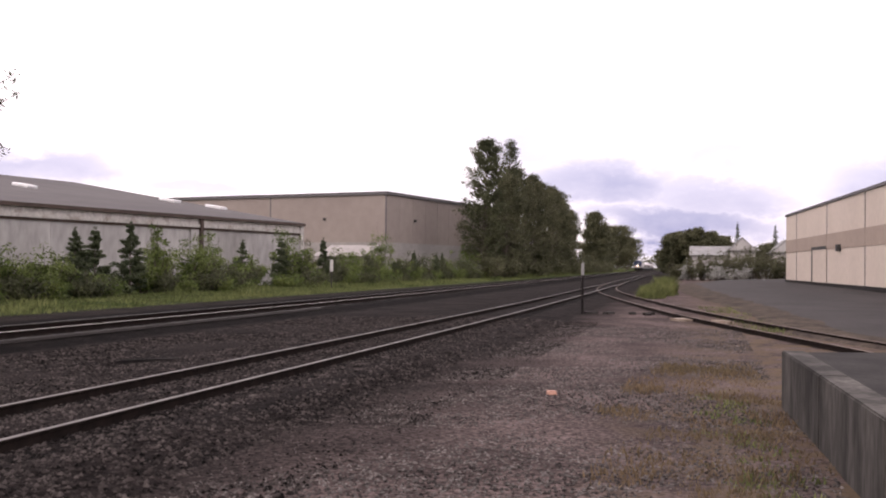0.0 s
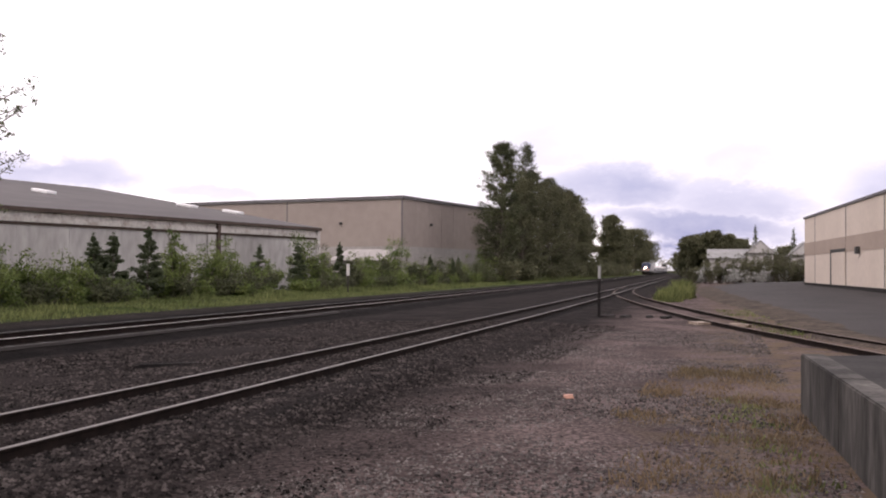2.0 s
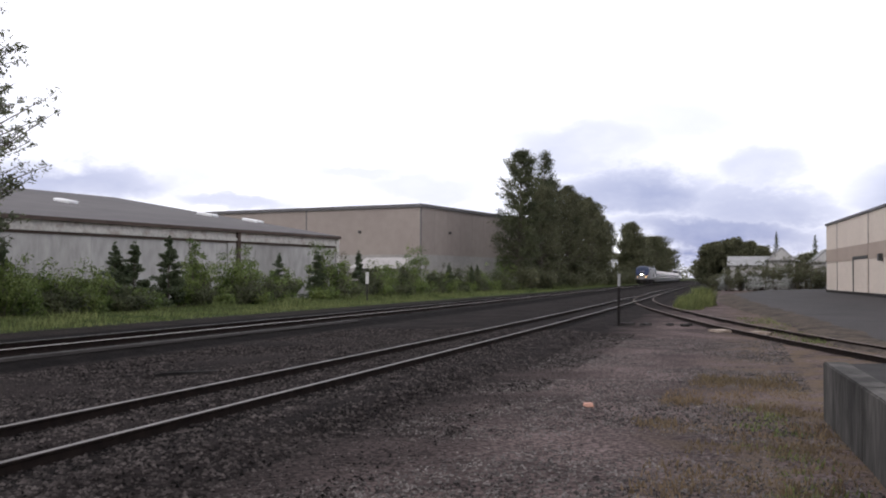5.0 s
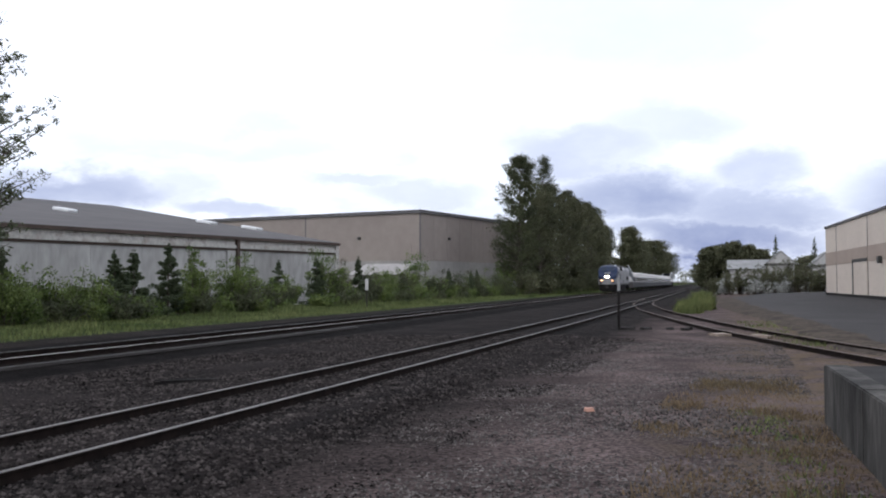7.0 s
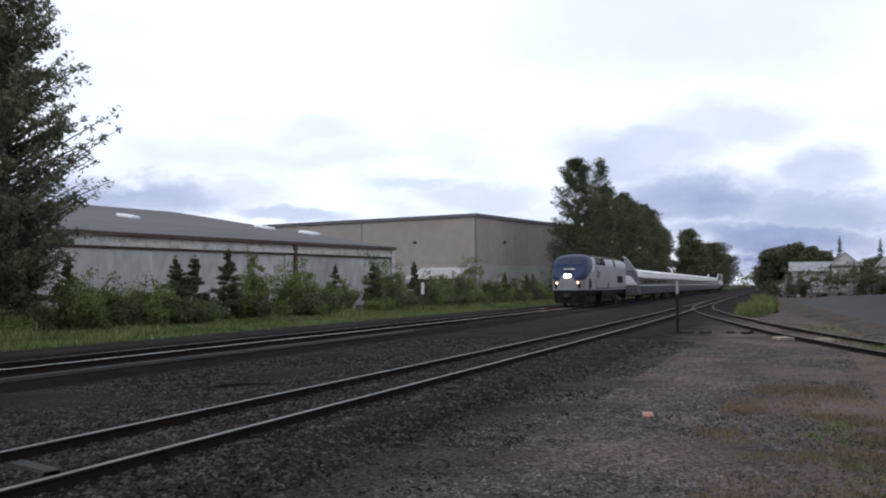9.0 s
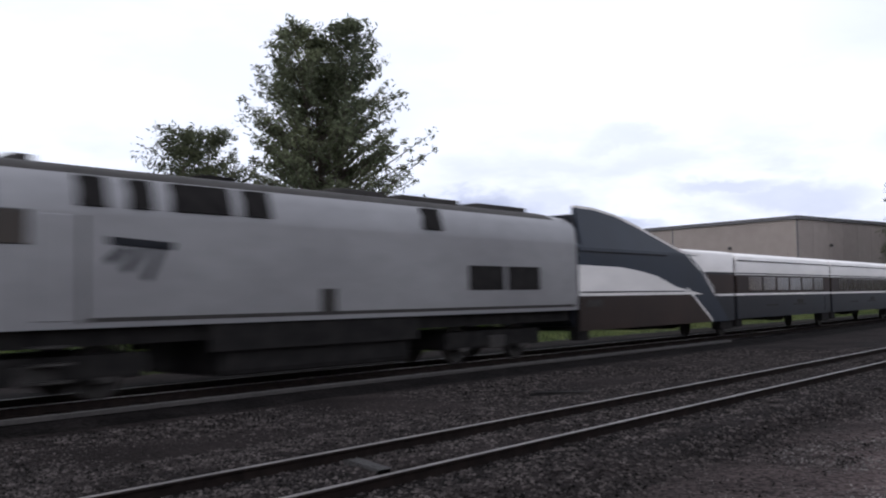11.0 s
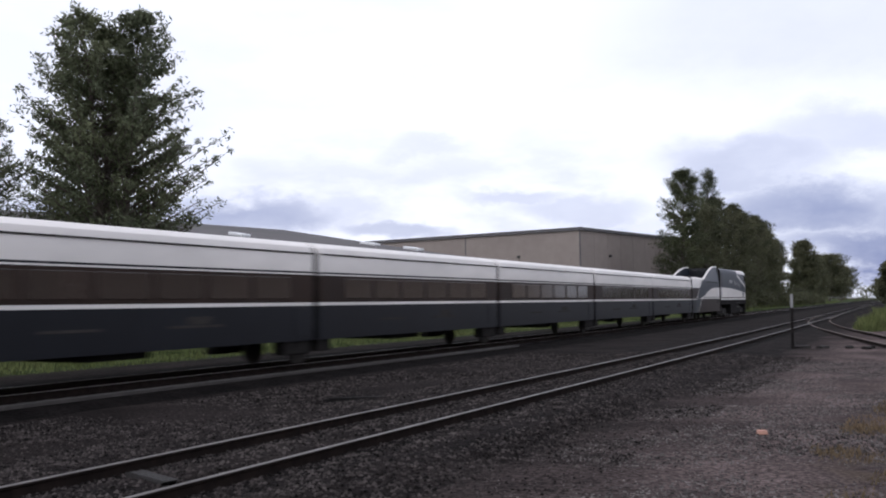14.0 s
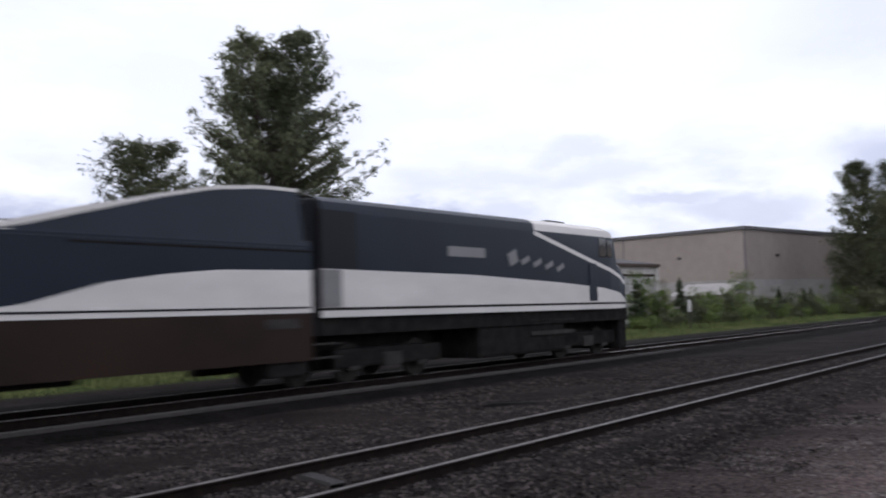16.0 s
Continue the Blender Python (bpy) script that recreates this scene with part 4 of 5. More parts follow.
def debris(name, pos, size, material, label, category, rz=0, seed=0):
    rnd = random.Random(seed)
    bm = bmesh.new()
    add_box(bm, -size[0] / 2, size[0] / 2, -size[1] / 2, size[1] / 2, 0, size[2], min(size) * 0.2)
    for v in bm.verts:
        v.co += Vector([rnd.uniform(-0.12, 0.12) * s for s in size])
    ob = part(name, bm, M[material], None, "", pose(*pos, 0, 0, rz))
    return tagged(ob, label, category)


marker_post()
mile_sign()
debris("orange_scrap", (-2.1, 13.8, -0.03), (0.13, 0.09, 0.06), "scrap", "crumpled orange plastic scrap on the gravel", "litter", 20, 1)
debris("old_timber", (-7.2, 7.35, 0.03), (0.16, 0.75, 0.09), "tie", "short rotten timber between the siding rails", "timber", 70, 2)
debris("old_timber", (-9.9, 15.5, -0.03), (1.1, 0.22, 0.09), "black", "dark discarded sleeper end beside the siding", "timber", 40, 3)
debris("pale_plank", (-0.6, 34.2, -0.02), (0.5, 0.7, 0.08), "plank", "pale broken board beside the spur", "plank", 25, 4)
debris("pale_plank", (0.75, 33.2, 0.0), (0.9, 0.25, 0.08), "plank", "pale broken board beside the spur", "plank", -55, 5)
for i in range(6):
    debris("tie_chunk", (-4.3 + 0.5 * i + 0.35 * math.sin(i * 5), 37.8 + 1.3 * math.sin(i * 3.1), -0.05), (0.3 + 0.12 * math.sin(i), 0.26, 0.13), "tie", "dark broken sleeper chunk on the gravel", "timber", 30 * i, 10 + i)


def far_woods():
    rng = np.random.default_rng(77)
    cs = [(x + rng.uniform(-6, 6), 640 + rng.uniform(-20, 20), z * rng.uniform(0.6, 1.0)) for x in range(-160, 120, 6) for z in (2.0, 5.0, 8.0, 11.0)]
    v = leaf_quads(cs, [4.5] * len(cs), [70] * len(cs), 0.9, rng)
    tagged(quads_mesh("far_woods", v, M["leaf_far"]), "dark distant woods along the horizon", "woods", kind="stuff")


def far_house(x, y, w, d, eave, ridge, along, label):
    """Small gabled house; along: the ridge runs across the view, else its gable faces the yard."""
    h = empty("pale_house", pose(x, y, 0.3), label, "house", "pale houses")
    box("wall", -w / 2, w / 2, 0, d, -0.5, eave, M["old_wall"], h)
    if along:
        v = [(-w / 2 - 0.4, -0.5, eave - 0.1), (w / 2 + 0.4, -0.5, eave - 0.1), (w / 2 + 0.4, d + 0.5, eave - 0.1), (-w / 2 - 0.4, d + 0.5, eave - 0.1), (-w / 2 - 0.4, d / 2, ridge), (w / 2 + 0.4, d / 2, ridge)]
        f = [(0, 1, 5, 4), (1, 2, 5), (2, 3, 4, 5), (3, 0, 4), (3, 2, 1, 0)]
    else:
        v = [(-w / 2 - 0.4, -0.4, eave - 0.1), (w / 2 + 0.4, -0.4, eave - 0.1), (0, -0.4, ridge), (-w / 2 - 0.4, d + 0.4, eave - 0.1), (w / 2 + 0.4, d + 0.4, eave - 0.1), (0, d + 0.4, ridge)]
        f = [(0, 1, 2), (5, 4, 3), (0, 2, 5, 3), (1, 4, 5, 2), (0, 3, 4, 1)]
        link_mesh("gable", [(-w / 2, -0.05, eave), (w / 2, -0.05, eave), (0, -0.05, ridge - 0.35), (-w / 2, -0.46, eave), (w / 2, -0.46, eave), (0, -0.46, ridge - 0.35)], [(0, 1, 2), (5, 4, 3), (0, 2, 5, 3), (1, 4, 5, 2), (0, 3, 4, 1)], M["old_wall"], h, "white boarded gable")
    link_mesh("roof", v, f, M["pale_roof"], h, "pale grey roof")
    for k in (-0.28, 0.22):
        wd = box("window", k * w - 0.5, k * w + 0.5, -0.06, 0.05, 1.0, 2.2, M["glass"], h)
        box("window_frame", k * w - 0.6, k * w + 0.6, -0.09, 0.0, 0.88, 1.0, M["white"], wd)


def small_shed():
    h = empty("small_shed", pose(-39.5, 100.0, 0.0, 0, 0, ROT), "small shed with a pale sloping roof", "shed")
    box("wall", -3, 3.2, 0, 4, -0.5, 2.9, M["tan_base"], h)
    link_mesh("roof", [(-3.5, -0.8, 2.8), (3.6, -0.8, 2.8), (3.3, 3.0, 4.1), (-3.2, 3.0, 4.1), (3.6, 4.6, 2.8), (-3.5, 4.6, 2.8)], [(0, 1, 2, 3), (3, 2, 4, 5), (0, 3, 5), (1, 4, 2), (0, 5, 4, 1)], M["tan_base"], h, "pale sheet roof")


far_woods()
far_house(1.6, 152.0, 5.6, 8.0, 3.6, 5.0, True, "low white house with a pale grey roof behind shrubs")
far_house(6.3, 151.0, 3.8, 9.0, 4.3, 6.3, False, "narrow white house with a steep gable towards the yard")
far_house(12.4, 149.0, 3.6, 8.0, 4.0, 5.9, False, "white gabled house beside the cream warehouse")
small_shed()

# ---- the train ----
def shell(name, ys, levels, crown, paint, parent, roof_steps=8, label=""):
    """A vehicle body: at each y side levels (heights) below a curved crown (half width, top, square) ; paint(y, z, part) names the material."""
    keys = []
    v, f, fm = [], [], []

    def slot(k):
        if k not in keys:
            keys.append(k)
        return keys.index(k)

    rings = []
    for y in ys:
        lv = levels(y)
        w, top, sq = crown(y)
        zs = lv[-1]
        ring = [(w, z) for z in lv]
        for k in range(1, roof_steps):
            a = math.pi * k / roof_steps
            cx, sx = math.cos(a), math.sin(a)
            ring.append((w * math.copysign(abs(cx) ** sq, cx), zs + (top - zs) * abs(sx) ** sq))
        ring += [(-w, z) for z in reversed(lv)]
        rings.append((y, ring, len(lv)))
        v += [(x, y, z) for x, z in ring]
    n = len(rings[0][1])
    for j in range(len(ys) - 1):
        ym = (ys[j] + ys[j + 1]) / 2
        nl = rings[j][2]
        for i in range(n):
            a, b = rings[j][1][i], rings[j][1][(i + 1) % n]
            zm = (a[1] + b[1] + rings[j + 1][1][i][1] + rings[j + 1][1][(i + 1) % n][1]) / 4
            kind = "floor" if i == n - 1 else "side" if i < nl - 1 or i >= n - nl else "roof"
            f.append((j * n + i, j * n + (i + 1) % n, (j + 1) * n + (i + 1) % n, (j + 1) * n + i))
            fm.append(slot(paint(ym, zm, kind)))
    f += [tuple(range(n)), tuple(range(len(v) - 1, len(v) - n - 1, -1))]
    fm += [slot(paint(ys[0], 1.5, "front")), slot(paint(ys[-1], 1.5, "back"))]
    me = bpy.data.meshes.new(name)
    me.from_pydata(v, [], f)
    for k in keys:
        me.materials.append(M[k])
    me.polygons.foreach_set("material_index", fm)
    me.polygons.foreach_set("use_smooth", [True] * len(me.polygons))
    me.set_sharp_from_angle(angle=radians(34))
    ob = new(name, me)
    ob.parent = parent
    if label:
        ob["label"] = label
    return ob


def lin(x, pts):
    return float(np.interp(x, [p[0] for p in pts], [p[1] for p in pts]))


def span(a, b, step):
    n = max(1, round((b - a) / step))
    return [a + (b - a) * i / n for i in range(n + 1)]


def wheel(parent, x, y, r):
    bm = bmesh.new()
    add_cyl(bm, r, r, 0.13, pose(x, y, r, 0, 90, 0), 20)
    add_cyl(bm, r * 0.45, r * 0.35, 0.1, pose(x + math.copysign(0.1, x), y, r, 0, 90, 0), 12)
    part("wheel", bm, M["steel"], parent)


def truck(parent, y, base, r, length):
    t = box("bogie_frame", -1.15, 1.15, y - length / 2, y + length / 2, r * 0.75, r * 1.7, M["black"], parent, 0.08)
    for s in (-1, 1):
        for d in (-base / 2, base / 2):
            wheel(t, s * 0.78, y + d, r)
            box("axle_box", s * 1.0 - 0.14, s * 1.0 + 0.14, y + d - 0.22, y + d + 0.22, r * 0.6, r * 1.35, M["steel"], t, 0.03)
        box("spring", s * 1.12 - 0.1, s * 1.12 + 0.1, y - 0.35, y + 0.35, r * 0.7, r * 1.4, M["steel"], t, 0.03)


def tilted_box(name, c, size, rx, material, parent, label="", bevel=0.0, ry=0):
    bm = bmesh.new()
    add_box(bm, -size[0] / 2, size[0] / 2, -size[1] / 2, size[1] / 2, -size[2] / 2, size[2] / 2, bevel)
    return part(name, bm, material, parent, label, pose(*c, rx, ry, 0))


def lamp_disc(name, c, r, material, parent, label):
    bm = bmesh.new()
    add_cyl(bm, r, r * 0.9, 0.08, pose(0, 0, 0, 90), 16)
    return part(name, bm, material, parent, label, pose(*c))


def build_locomotive():
    g = empty("locomotive", pose(TRACK_MAIN, 400, RAIL_Z), "silver passenger diesel locomotive with a blue nose", "locomotive", "train")
    top = [(-10.55, 2.30), (-10.4, 2.52), (-10.2, 2.68), (-9.9, 2.88), (-9.55, 3.16), (-9.1, 3.62), (-8.7, 3.98), (-8.35, 4.17), (-7.9, 4.28), (-7.4, 4.32), (10.2, 4.32), (10.4, 4.26)]
    wid = [(-10.55, 0.62), (-10.45, 0.92), (-10.3, 1.12), (-10.05, 1.28), (-9.7, 1.38), (-9.2, 1.46), (-8.5, 1.52), (10.4, 1.52)]

    BLUE_EDGE = [(-10.55, 2.12), (-9.9, 2.2), (-9.2, 2.45), (-7.4, 3.34)]

    def levels(y):
        t = lin(y, top)
        zs = min(3.35, t - 0.12)
        zb = lin(y, BLUE_EDGE)
        return [1.32, min(1.5, zs - 0.02), min(zb, zs - 0.01), zs]

    def paint(y, z, kind):
        if kind == "roof":
            return "loco_blue" if y < -7.5 else "silver" if z < 4.12 else "steel"
        if kind == "side":
            return "loco_blue" if z > lin(y, BLUE_EDGE) + 0.01 and y < -7.4 else "silver"
        return "black" if kind in ("floor", "back") else "silver"

    shell("body", sorted(set(span(-10.55, -7.4, 0.105) + span(-7.4, 10.4, 1.0))), levels, lambda y: (lin(y, wid), lin(y, top), 0.62), paint, g, 10)
    # windscreen and side glass
    for s in (-1, 1):
        tilted_box("windscreen", (s * 0.55, -8.99, 3.70), (0.84, 0.86, 0.05), 41.5, M["screen"], g, "dark sloping windscreen", 0.02)
        box("cab_window", s * 1.50 - 0.04, s * 1.50 + 0.04, -7.7, -6.9, 2.75, 3.35, M["glass"], g, 0.02)
        box("cab_door", s * 1.51 - 0.03, s * 1.51 + 0.03, -6.75, -6.1, 1.45, 3.3, M["silver"], g, 0.02)
        for a, b in ((-6.0, -5.45), (-5.0, -4.5), (-4.1, -2.7), (-2.4, -1.7), (3.2, 3.9)):
            tilted_box("roof_louvre", (s * 1.462, (a + b) / 2, 3.74), (0.07, b - a, 0.56), 0, M["black"], g, "dark intake opening", 0.0, -s * 15)
        box("radiator_grille", s * 1.50 - 0.04, s * 1.50 + 0.04, 5.0, 6.55, 1.95, 2.6, M["black"], g, 0.01)
        box("radiator_grille", s * 1.50 - 0.04, s * 1.50 + 0.04, 6.75, 8.3, 1.95, 2.6, M["black"], g, 0.01)
        box("step_recess", s * 1.49 - 0.05, s * 1.49 + 0.05, -8.95, -8.3, 1.45, 2.2, M["black"], g, 0.01)
        box("filler_hatch", s * 1.50 - 0.04, s * 1.50 + 0.04, -0.3, 0.15, 1.5, 2.0, M["steel"], g, 0.01)
        box("skirt", s * 1.42 - 0.05, s * 1.42 + 0.05, -3.2, 3.0, 0.75, 1.34, M["black"], g, 0.03)
        # dark swept mark behind the cab, as plain wedges
        for c, ln, rx in (((-4.75, 2.84), 1.35, -3), ((-4.5, 2.5), 0.75, 62), ((-4.9, 2.55), 0.6, 50), ((-5.25, 2.62), 0.45, 38)):
            tilted_box("painted_mark", (s * 1.525, *c), (0.012, ln, 0.15), rx, M["coach_dark"], g)
        box("side_seam", s * 1.52 - 0.012, s * 1.52 + 0.012, -5.95, -5.88, 1.4, 3.3, M["steel"], g)
        box("side_stripe", s * 1.522 - 0.008, s * 1.522 + 0.008, -5.8, 10.2, 1.42, 1.5, M["steel"], g)
        box("nose_mark", s * 0.24 - 0.2, s * 0.24 + 0.2, -9.9, -9.6, 2.98, 3.12, M["white"], g)
        lamp_disc("headlight", (s * 0.17, -10.52, 2.50), 0.085, M["headlight"], g, "lit round headlamp")
        lamp_disc("ditch_light", (s * 0.86, -10.49, 1.92), 0.085, M["ditch_light"], g, "lit amber ditch lamp")
        box("lamp_recess", s * 0.86 - 0.18, s * 0.86 + 0.18, -10.475, -10.2, 1.5, 2.04, M["black"], g, 0.02)
        for k in range(3):
            box("cab_step", s * 1.36 - 0.16, s * 1.36 + 0.16, -6.75, -6.1, 0.4 + 0.3 * k, 0.44 + 0.3 * k, M["steel"], g)
    box("headlight_housing", -0.38, 0.38, -10.49, -10.0, 2.36, 2.72, M["black"], g, 0.05)
    bm = bmesh.new()
    rings = []
    for z, k in ((0.28, 0.86), (0.8, 1.0), (1.33, 1.0)):
        rings.append([bm.verts.new((x * k, y, z)) for x, y in ((-1.35, -9.3), (-1.3, -9.85), (-1.0, -10.25), (-0.5, -10.45), (0.5, -10.45), (1.0, -10.25), (1.3, -9.85), (1.35, -9.3))])
    for lo, hi in zip(rings, rings[1:]):
        for k in range(8):
            bm.faces.new((lo[k], lo[(k + 1) % 8], hi[(k + 1) % 8], hi[k]))
    bm.faces.new(rings[0][::-1])
    bm.faces.new(rings[-1])
    bmesh.ops.recalc_face_normals(bm, faces=bm.faces[:])
    part("pilot", bm, M["black"], g, "rounded black pilot")
    box("coupler", -0.18, 0.18, -10.95, -10.4, 0.75, 1.05, M["steel"], g, 0.05)
    box("fuel_tank", -1.35, 1.35, -2.9, 2.8, 0.25, 1.3, M["black"], g, 0.12)
    box("underframe", -1.3, 1.3, -9.8, 10.2, 1.0, 1.36, M["black"], g)
    for y in (-6.6, 6.6):
        truck(g, y, 2.75, 0.5, 4.4)
    for a, b in ((1.0, 2.6), (3.2, 5.6), (6.4, 8.8)):
        box("roof_fan", -0.75, 0.75, a, b, 4.22, 4.42, M["steel"], g, 0.04)
    box("exhaust", -0.3, 0.3, -2.6, -1.6, 4.2, 4.45, M["black"], g, 0.03)
    box("horn", -0.3, 0.3, -6.6, -6.2, 4.25, 4.48, M["steel"], g, 0.03)
    return g


BANDS = [0.70, 1.66, 1.75, 2.52, 2.56, 2.61, 3.14]


def coach_paint(z):
    return "coach_dark" if z < 1.66 else "coach_white" if z < 1.75 else "coach_brown" if z < 2.52 else "coach_white" if z < 2.56 else "coach_dark" if z < 2.61 else "coach_white"


def coach_ends(g, L):
    box("gangway", -1.1, 1.1, L / 2 - 0.06, L / 2 + 0.24, 0.8, 3.3, M["black"], g, 0.05, "black folding gangway")
    for s in (-1, 1):
        wheel(g, s * 0.78, L / 2 + 0.1, 0.4)
        box("wheel_guard", s * 1.2 - 0.2, s * 1.2 + 0.2, L / 2 - 1.3, L / 2 - 0.1, 0.32, 0.72, M["black"], g, 0.06)
        box("wheel_guard", s * 1.2 - 0.2, s * 1.2 + 0.2, -L / 2 + 0.1, -L / 2 + 0.7, 0.36, 0.72, M["black"], g, 0.06)
    box("equipment_box", -1.0, 1.0, -1.4, 0.5, 0.52, 0.74, M["black"], g, 0.05)


def build_coach(L=12.6):
    g = empty("passenger_coach", pose(TRACK_MAIN, 400, RAIL_Z), "low articulated coach in white, brown and dark blue", "railway coach", "train coaches")
    shell("body", [-L / 2, -L / 2 + 0.06, 0, L / 2 - 0.06, L / 2], lambda y: BANDS if abs(y) < L / 2 - 0.03 else [z * 0.97 + 0.04 for z in BANDS],
          lambda y: (1.47 if abs(y) < L / 2 - 0.03 else 1.42, 3.52 if abs(y) < L / 2 - 0.03 else 3.46, 0.75), lambda y, z, k: coach_paint(z) if k == "side" else "coach_white" if k == "roof" else "black", g, 10)
    for s in (-1, 1):
        box("gutter", s * 1.475 - 0.02, s * 1.475 + 0.02, -L / 2 + 0.1, L / 2 - 0.1, 3.10, 3.14, M["steel"], g)
        for i in range(6):
            y = -L / 2 + 1.35 + i * 1.72
            box("window", s * 1.462 - 0.02, s * 1.462 + 0.02, y, y + 1.5, 1.85, 2.44, M["window_band"], g, 0.015, "long dark tinted window")
        box("door", s * 1.465 - 0.02, s * 1.465 + 0.02, L / 2 - 0.98, L / 2 - 0.2, 0.8, 1.62, M["coach_dark"], g, 0.02)
        # small emblem and line of unreadable lettering
        box("painted_bar", s * 1.475 - 0.004, s * 1.475 + 0.004, 0.6, 2.4, 1.18, 1.24, M["steel"], g)
        box("painted_bar", s * 1.475 - 0.004, s * 1.475 + 0.004, 1.2, 2.0, 1.26, 1.44, M["steel"], g)
        box("painted_bar", s * 1.475 - 0.004, s * 1.475 + 0.004, -2.9, -1.4, 1.18, 1.24, M["steel"], g)
    coach_ends(g, L)
    return g


def build_fin_car(flip, L=12.2):
    """Service car whose roof rises in two swept fins towards the engine; flip: the tall end leads."""
    g = empty("fin_car", pose(TRACK_MAIN, 400, RAIL_Z), "service coach with swept slate blue roof fins", "railway coach", "train")

    def u_of(y):
        return (L / 2 - y) if flip else (y + L / 2)

    edge = [(0.6, 0.66), (2.0, 1.75), (3.0, 2.5), (4.6, 3.28)]
    low_edge = [(2.2, 0.66), (4.5, 2.0)]
    white = [(3.0, 1.74), (5.3, 2.02), (6.85, 2.4), (8.05, 2.56), (9.5, 2.68), (12.5, 2.72)]

    def levels(y):
        u = u_of(y)
        e, w = lin(u, edge), lin(u, white)
        e2 = lin(u, low_edge)
        return sorted([0.66, 1.66, 1.74, 1.84, 2.52, 2.61, 3.28, w + 0.001] + [min(max(q, 0.67 + 0.001 * k), 3.27 + 0.001 * k) for k, q in enumerate((e, e + 0.06, e + 0.14, e + 0.20, e2, e2 + 0.09))])

    def paint(y, z, kind):
        u = u_of(y)
        if kind == "roof":
            return "coach_white" if u < 5 else "green_blue"
        if kind in ("floor", "front", "back"):
            return "black"
        e, w = lin(u, edge), lin(u, white)
        e2 = lin(u, low_edge)
        if u > 0.6 and z < e:
            if 2.2 < u < 4.5 and e2 < z < e2 + 0.09:
                return "coach_white"
            if z < 1.74:
                return "coach_brown" if u > 2.2 and z < e2 else "green_blue"
            if z < w:
                return "coach_dark" if 1.82 < z < 1.86 and u > 4 else "coach_white"
            return "green_blue"
        if 1.9 < u < 4.8 and z > 1.74 and z < e + 0.20:
            return "green_blue" if e + 0.06 < z < e + 0.14 else "coach_white"
        return coach_paint(z)

    shell("body", span(-L / 2, L / 2, 0.2), levels, lambda y: (1.47, 3.52, 0.75), paint, g, 10)
    for s in (-1, 1):
        ya, yb = sorted(((L / 2 - 4.6) if flip else (4.6 - L / 2), (-L / 2 + 0.1) if flip else (L / 2 - 0.1)))
        box("pinstripe", s * 1.472 - 0.006, s * 1.472 + 0.006, ya, yb, 1.84, 1.885, M["coach_dark"], g)
    fin = [(3.3, 3.22), (4.6, 3.3), (5.3, 3.42), (6.1, 3.62), (6.85, 3.8), (8.05, 4.1), (9.5, 4.4), (10.9, 4.54), (12.2, 4.55)]
    for s in (-1, 1):
        bm = bmesh.new()
        us = [3.3 + 0.3 * i for i in range(30)]
        us = [u for u in us if u <= L]
        rows = []
        for u in us:
            y = (L / 2 - u) if flip else (u - L / 2)
            zt = lin(u, fin)
            lean = 0.16 * (zt - 3.2)
            rows.append([bm.verts.new((s * 1.475, y, 3.2)), bm.verts.new((s * (1.475 - lean), y, zt)), bm.verts.new((s * (1.36 - lean), y, zt)), bm.verts.new((s * 1.18, y, 3.2))])
        for a, b in zip(rows, rows[1:]):
            for k in range(4):
                bm.faces.new((a[k], a[(k + 1) % 4], b[(k + 1) % 4], b[k]))
        bm.faces.new(rows[0])
        bm.faces.new(rows[-1][::-1])
        bmesh.ops.recalc_face_normals(bm, faces=bm.faces[:])
        fo = part("roof_fin", bm, M["green_blue"], g, "swept slate blue fin")
        # pale rim on the fin
        bm = bmesh.new()
        rr = []
        for u in us:
            y = (L / 2 - u) if flip else (u - L / 2)
            zt = lin(u, fin)
            lean = 0.16 * (zt - 3.2)
            c = s * (1.418 - lean)
            rr.append([bm.verts.new((c + s * 0.07, y, zt - 0.03)), bm.verts.new((c + s * 0.07, y, zt + 0.05)), bm.verts.new((c - s * 0.07, y, zt + 0.05)), bm.verts.new((c - s * 0.07, y, zt - 0.03))])
        for a, b in zip(rr, rr[1:]):
            for k in range(4):
                bm.faces.new((a[k], a[(k + 1) % 4], b[(k + 1) % 4], b[k]))
        bm.faces.new(rr[0])
        bm.faces.new(rr[-1][::-1])
        bmesh.ops.recalc_face_normals(bm, faces=bm.faces[:])
        part("rim", bm, M["coach_white"], fo, "pale fin rim")
        tall = -L / 2 if flip else L / 2
        box("panel_line", s * 1.476 - 0.004, s * 1.476 + 0.004, min(tall, 0), max(tall, 0), 3.12, 3.16, M["black"], g)
        box("vent_panel", s * 1.474 - 0.01, s * 1.474 + 0.01, tall * 0.85 - 0.5, tall * 0.85 + 0.5, 1.4, 1.62, M["steel"], g)
    tall = -1 if flip else 1
    box("end_wall", -1.3, 1.3, tall * L / 2 - 0.12, tall * L / 2 + 0.12, 0.8, 4.3, M["coach_dark"], g, 0.04)
    coach_ends(g, L)
    return g


